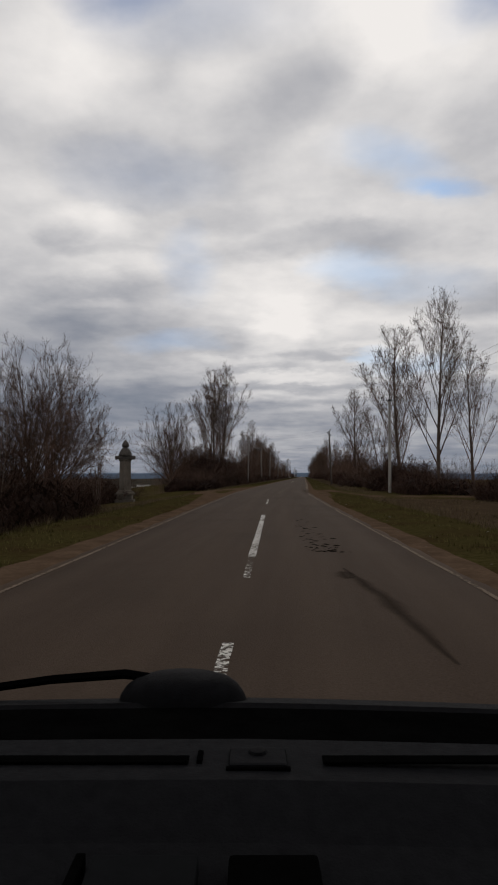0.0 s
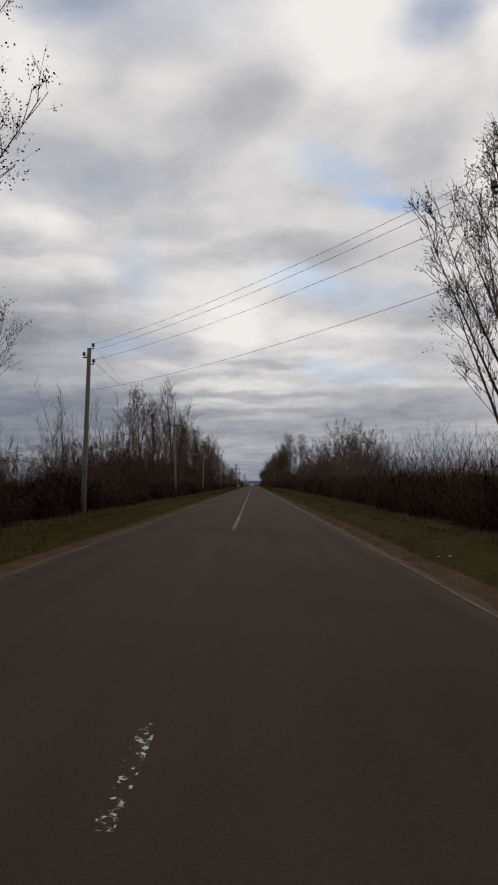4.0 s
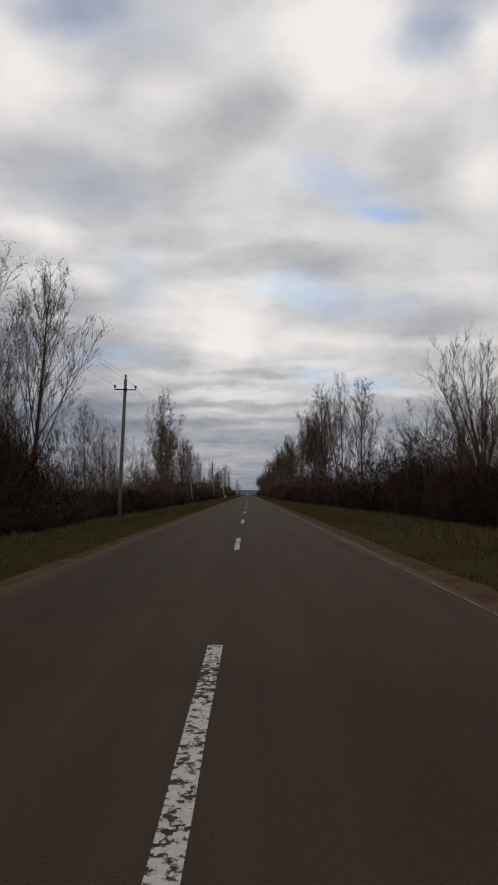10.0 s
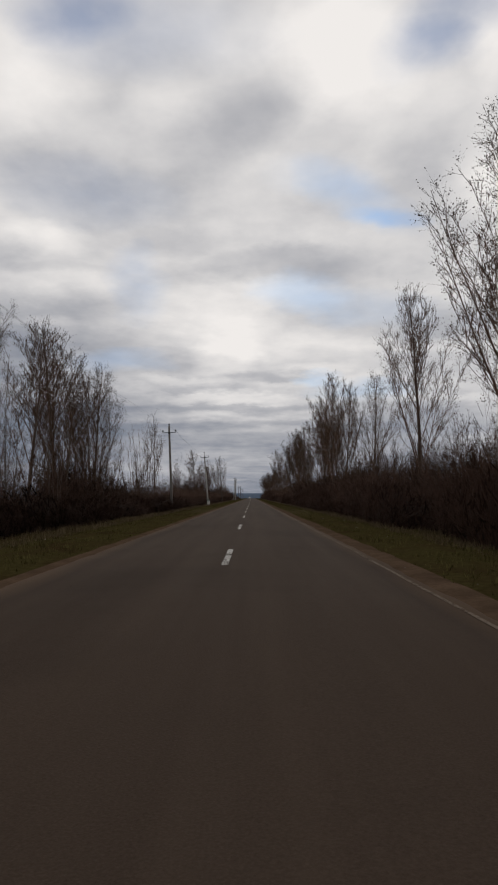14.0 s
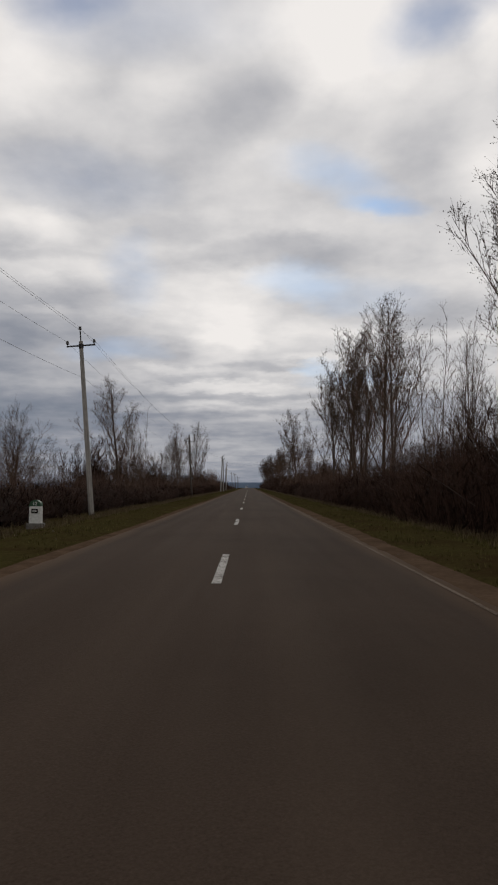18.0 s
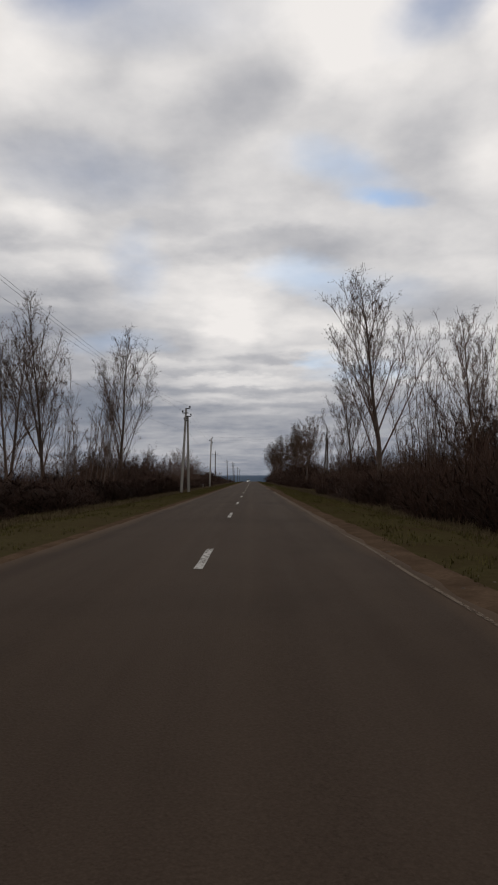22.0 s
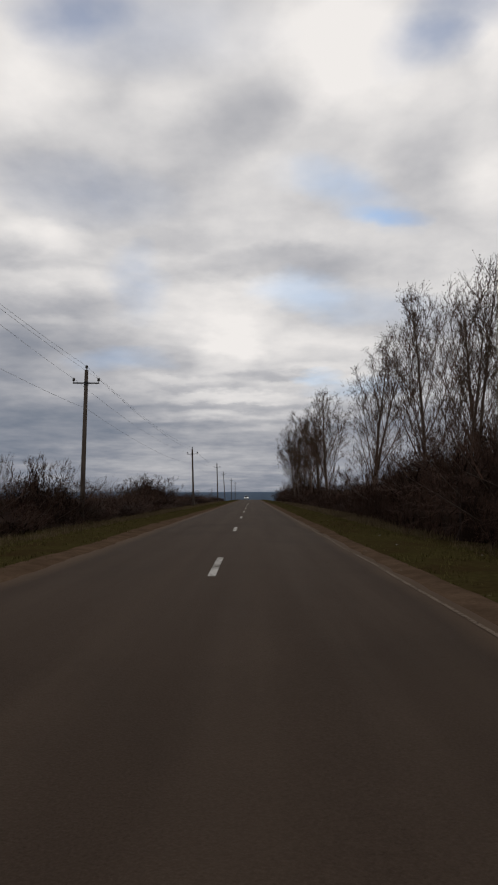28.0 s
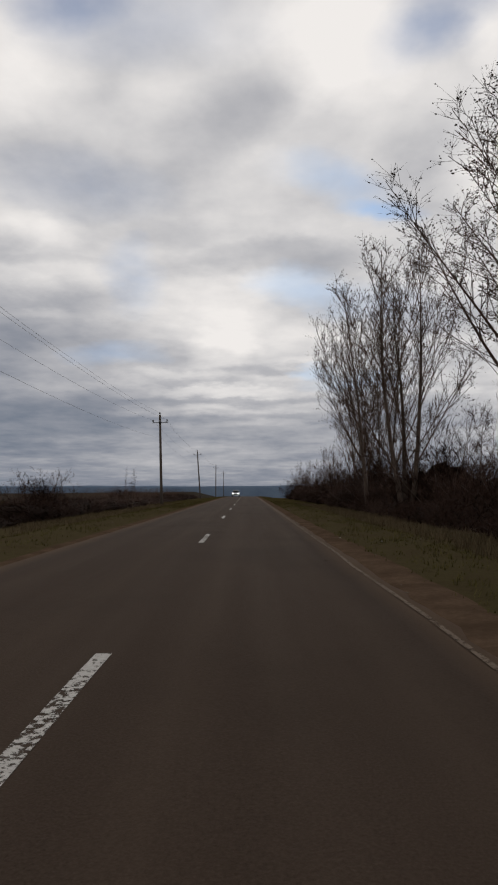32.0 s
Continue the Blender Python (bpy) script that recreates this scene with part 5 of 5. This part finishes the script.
verts, faces = [], []
for _ in range(520):
    y = crumbs.gauss(227.6, 1.0)
    crumb(2.85 + 0.12 * (y - 227.6) + crumbs.gauss(0, 0.3), y, crumbs.uniform(0.006, 0.022), -0.012, 0.4)
for _ in range(420):
    y = crumbs.gauss(620.0, 3.2)
    crumb(3.6 + crumbs.gauss(0, 0.6), y, crumbs.uniform(0.012, 0.05), 0.0, 0.4)
for _ in range(900):
    y = crumbs.uniform(0, 820)
    crumb(bend(y) + half_width(y) + abs(crumbs.gauss(0, 0.3)), y, crumbs.uniform(0.008, 0.03), -0.02, 0.4)
tagged(new("loose_gravel", mesh_of("loose_gravel", verts, faces, GRAVEL)), "pale loose gravel washed out at the road edge", "gravel", kind="stuff")


def blades(name, seed, total, lat0, lat1, tall, mat, label, y0=-5, y1=830, sides=(-1, 1)):
    """Grass in tufts along both verges."""
    rnd = random.Random(seed)
    verts, faces = [], []
    for _ in range(total):
        y = rnd.uniform(y0, y1)
        side = rnd.choice(sides)
        lat = side * (lat0 + (lat1 - lat0) * rnd.random())
        if side > 0 and 44 < y < 60:
            continue
        if side < 0 and 34 < y < 64 and abs(lat) < 6.2:
            continue
        clump = noise.noise(Vector((lat * 1.1, y * 0.45, seed)))
        if clump + rnd.gauss(0, 0.22) < -0.08:
            continue
        z = ground_height(lat, y) - 0.01
        x = lat + bend(y)
        for _k in range(4):
            a, h = rnd.uniform(0, 6.28), tall * rnd.uniform(0.5, 1.3) * (1 + 1.2 * max(0.0, clump))
            px, py = x + rnd.gauss(0, 0.06), y + rnd.gauss(0, 0.06)
            w = 0.012
            dx, dy = math.cos(a), math.sin(a)
            i0 = len(verts)
            verts += [(px - w * dy, py + w * dx, z), (px + w * dy, py - w * dx, z), (px + dx * h * rnd.uniform(0.1, 0.7), py + dy * h * 0.5, z + h)]
            faces.append((i0, i0 + 1, i0 + 2))
    tagged(new(name, mesh_of(name, verts, faces, mat)), label, "grass", kind="stuff")


blades("verge_grass", 5, 90000, 3.5, 7.0, 0.075, BLADES, "short green-brown grass on the verges")
blades("dry_grass", 6, 60000, 6.2, 9.6, 0.2, DRY, "dry straw-coloured grass at the foot of the scrub")
blades("dry_verge_grass", 12, 6000, 5.6, 12.0, 0.26, DRY, "dry brown grass on the wide verge", 175, 335, (1,))
blades("dry_field_grass", 7, 4500, 6.3, 22.0, 0.2, DRY, "dry brown field grass beside the dirt track", 14, 44, (1,))
blades("dry_bank_grass", 8, 3000, 6.2, 9.5, 0.3, DRY, "dry reddish grass on the bank below the trees", 700, 800, (1,))


# ---- far houses in the valley ----
def house(x, y, turn, long, wide, high):
    ob = tagged(new("house"), "small pale village house with a pitched roof", "house", "houses in the valley")
    ob.matrix_basis = pose(x, y, ground_height(x, y) - 0.3, 0, 0, turn)
    part("wall", box(-long / 2, long / 2, -wide / 2, wide / 2, 0, high), WHITEWASH, ob)
    h, w, l = high, wide / 2 + 0.4, long / 2 + 0.4
    verts = [(-l, -w, h - 0.2), (l, -w, h - 0.2), (l, w, h - 0.2), (-l, w, h - 0.2), (-l, 0, h + 2.4), (l, 0, h + 2.4)]
    part("roof", (verts, [(0, 1, 5, 4), (2, 3, 4, 5), (1, 2, 5), (3, 0, 4), (3, 2, 1, 0)]), STONE, ob)
    for k in (-0.28, 0.28):
        part("window", box(long * k - 0.6, long * k + 0.6, -wide / 2 - 0.06, -wide / 2 + 0.02, 1.0, 2.4), DARK_GLASS, ob)


village = random.Random(9)
for _ in range(12):
    d = village.uniform(1050, 1700)
    house(-d * village.uniform(0.24, 0.52), d, village.uniform(-40, 40), village.uniform(9, 14), village.uniform(7, 9), village.uniform(3, 4.5))

# ---- cars ----
def hull(sections, close=True):
    """A skin through sections that have the same number of points."""
    width = len(sections[0])
    verts = [p for s in sections for p in s]
    faces = [(j * width + i, j * width + i + 1, (j + 1) * width + i + 1, (j + 1) * width + i) for j in range(len(sections) - 1) for i in range(width - 1)]
    if close:
        faces += [tuple(range(width)), tuple(reversed(range((len(sections) - 1) * width, len(sections) * width)))]
    return verts, faces


def wheel(parent, x, y, r):
    tyre = part("wheel", lathe([(r * 0.62, -0.1), (r * 0.95, -0.1), (r, -0.06), (r, 0.06), (r * 0.95, 0.1), (r * 0.62, 0.1)], 22), RUBBER, parent, smooth=False)
    tyre.matrix_basis = pose(x, y, r, 0, 90, 0)
    part("rim", lathe([(r * 0.6, -0.085), (r * 0.6, 0.085)], 16), CHROME, tyre)


def profile_section(y, half, low, belt, top, tuck):
    """One cross section of a car body, from sill to sill over the roof."""
    return [(-half * 0.92, y, low), (-half, y, low + 0.25), (-half, y, belt), (-half * tuck, y, top), (half * tuck, y, top), (half, y, belt), (half, y, low + 0.25), (half * 0.92, y, low)]


oncoming = tagged(new("car"), "white car with lit headlights coming along the road", "car")
oncoming.matrix_basis = pose(-1.6, 905.0, drop(905.0) - 0.02, 0, 0, 180)
lower = [(-2.05, 0.70, 0.45, 0.62, 0.72, 0.9), (-1.95, 0.84, 0.28, 0.75, 0.88, 0.92), (-0.9, 0.88, 0.25, 0.82, 0.95, 0.95), (0.6, 0.88, 0.25, 0.8, 0.95, 0.95), (1.6, 0.86, 0.25, 0.72, 0.84, 0.93), (2.0, 0.80, 0.28, 0.62, 0.72, 0.9), (2.12, 0.66, 0.42, 0.55, 0.62, 0.9)]
part("body", hull([profile_section(*row) for row in lower]), WHITE_BODY, oncoming, smooth=False)
cabin = [(-1.75, 0.70, 0.86, 0.9, 0.92, 0.9), (-1.2, 0.74, 0.86, 0.95, 1.40, 0.75), (-0.2, 0.76, 0.86, 0.95, 1.47, 0.75), (0.45, 0.75, 0.86, 0.93, 1.40, 0.75), (1.1, 0.72, 0.86, 0.88, 0.9, 0.9)]
part("cabin_glass", hull([profile_section(*row) for row in cabin]), DARK_GLASS, oncoming)
part("roof", box(-0.56, 0.56, -1.15, 0.4, 1.42, 1.50, 0.03), WHITE_BODY, oncoming)
for x in (-0.6, 0.6):
    part("headlight", lathe([(0.13, 0.0), (0.12, 0.05)], 12), LAMP, oncoming, "lit headlight").matrix_basis = pose(x, 2.03, 0.62, -90, 0, 0)
    for yy in (-1.25, 1.3):
        wheel(oncoming, x * 1.3, yy, 0.31)
part("grille", box(-0.4, 0.4, 2.10, 2.14, 0.45, 0.56, 0.01), RUBBER, oncoming)
part("bumper", box(-0.75, 0.75, 2.02, 2.16, 0.28, 0.42, 0.03), WHITE_BODY, oncoming)

# the car that the view is from, as it stands at the start: dash, cowl, wiper, and the body round them
own = tagged(new("own_car"), "dark car interior with a black dashboard under the windscreen", "car")
own.matrix_basis = pose(2.6, 0.0, -0.02, 0, 0, 5.13)
E0 = EYE + 0.02


def ledge(name, half, rows, mat, parent, label="", bow=0.0, slices=24):
    """A long piece across the car, drawn from its side profile (ahead, height), bowed ahead at its middle."""
    verts, faces = [], []
    count = len(rows)
    for i in range(slices + 1):
        u = -1 + 2 * i / slices
        for ahead_m, high in rows:
            verts.append((u * half, ahead_m + bow * (1 - u * u) - bow, E0 + high - 0.012 * u * (u > 0)))
    for i in range(slices):
        for k in range(count - 1):
            faces.append((i * count + k, i * count + k + 1, (i + 1) * count + k + 1, (i + 1) * count + k))
    return part(name, (verts, faces), mat, parent, label, smooth=False)


dash = ledge("dashboard", 0.70, [(0.50, -0.62), (0.485, -0.40), (0.52, -0.365), (0.60, -0.345), (0.650, -0.324), (0.665, -0.318), (0.70, -0.318), (0.765, -0.318), (0.775, -0.325), (0.785, -0.36)], SOFT_PLASTIC, own, "dark grey moulded dashboard", 0.02)
for x0, x1 in ((-0.42, -0.067), (0.082, 0.42)):
    part("vent_slot", box(x0, x1, 0.697, 0.714, E0 - 0.3175, E0 - 0.3145, 0.0012), RUBBER, dash, "long black demister slot")
part("sensor_cover", box(-0.022, 0.042, 0.688, 0.732, E0 - 0.319, E0 - 0.313, 0.004), SOFT_PLASTIC, dash)
part("sensor_gap", box(-0.025, 0.045, 0.684, 0.690, E0 - 0.3185, E0 - 0.3155), RUBBER, dash)
part("sensor_lens", lathe([(0.012, 0.0), (0.009, 0.004), (0.003, 0.005)], 12, (0.01, 0.718, E0 - 0.314)), PLASTIC, dash)
part("clip", box(-0.058, -0.052, 0.70, 0.725, E0 - 0.319, E0 - 0.314), RUBBER, dash)
for name, x0, x1, mat, note in (("pale_panel", -0.14, -0.045, DISPLAY, "pale plastic panel"), ("dark_screen", -0.018, 0.062, RUBBER, "small dark screen")):
    part(name, box(x0, x1, 0.505, 0.572, E0 - 0.366, E0 - 0.338, 0.004), mat, dash, note)
part("panel_edge", box(-0.155, -0.146, 0.505, 0.572, E0 - 0.366, E0 - 0.337, 0.002), RUBBER, dash)
ledge("black_screen_edge", 0.74, [(0.772, -0.328), (0.785, -0.326), (0.93, -0.342), (0.94, -0.37)], RUBBER, own, "black band at the foot of the windscreen", 0.03)
ledge("cowl", 0.78, [(0.93, -0.36), (0.96, -0.345), (1.03, -0.362), (1.10, -0.395), (1.25, -0.52), (1.45, -0.66), (1.60, -0.85), (1.64, -1.02)], PLASTIC, own, "dark cowl and short nose below the windscreen", 0.05)
verts, faces = [], []
for j in range(7):
    for i in range(24):
        a, e = 2 * math.pi * i / 24, 0.5 * math.pi * j / 6
        verts.append((-0.105 + 0.105 * math.cos(a) * math.cos(e) ** 0.5, 1.0 + 0.06 * math.sin(a) * math.cos(e) ** 0.5, E0 - 0.375 + 0.062 * math.sin(e)))
for j in range(6):
    for i in range(24):
        faces.append((j * 24 + i, j * 24 + (i + 1) % 24, (j + 1) * 24 + (i + 1) % 24, (j + 1) * 24 + i))
part("wiper_cover", (verts, faces), PLASTIC, own, "rounded black wiper spindle cover", smooth=True)
verts, faces = [], []
tube(verts, faces, [Vector((-0.12, 1.0, E0 - 0.325)), Vector((-0.2, 1.01, E0 - 0.318)), Vector((-0.32, 1.02, E0 - 0.330)), Vector((-0.46, 1.03, E0 - 0.352)), Vector((-0.62, 1.04, E0 - 0.375))], [0.006, 0.008, 0.0075, 0.007, 0.006], 6)
wiper = part("wiper", (verts, faces), RUBBER, own, "black wiper arm lying low")
part("door_panel", box(-0.80, -0.74, -1.1, 0.95, 0.25, E0 - 0.25, 0.02), BODY, own)
part("door_panel", box(0.74, 0.80, -1.1, 0.95, 0.25, E0 - 0.25, 0.02), BODY, own)
part("floor_pan", box(-0.78, 0.78, -1.6, 1.5, 0.2, 0.27, 0.01), BODY, own)
part("back_panel", box(-0.78, 0.78, -1.66, -1.6, 0.22, E0 + 0.32, 0.01), BODY, own)
# Roof and pillars out of view, added to keep sky light off the dash.
part("roof", box(-0.72, 0.72, -1.66, 0.26, E0 + 0.32, E0 + 0.38, 0.02), BODY, own)
for s in (-1, 1):
    verts, faces = [], []
    tube(verts, faces, [Vector((s * 0.77, 0.95, E0 - 0.34)), Vector((s * 0.68, 0.24, E0 + 0.34))], [0.035, 0.03], 6)
    part("pillar", (verts, faces), BODY, own)
    verts, faces = [], []
    tube(verts, faces, [Vector((s * 0.77, -0.9, E0 - 0.26)), Vector((s * 0.69, -0.95, E0 + 0.34))], [0.04, 0.035], 6)
    part("pillar", (verts, faces), BODY, own)
    for yy in (-1.1, 1.15):
        wheel(own, s * 0.68, yy, 0.29)
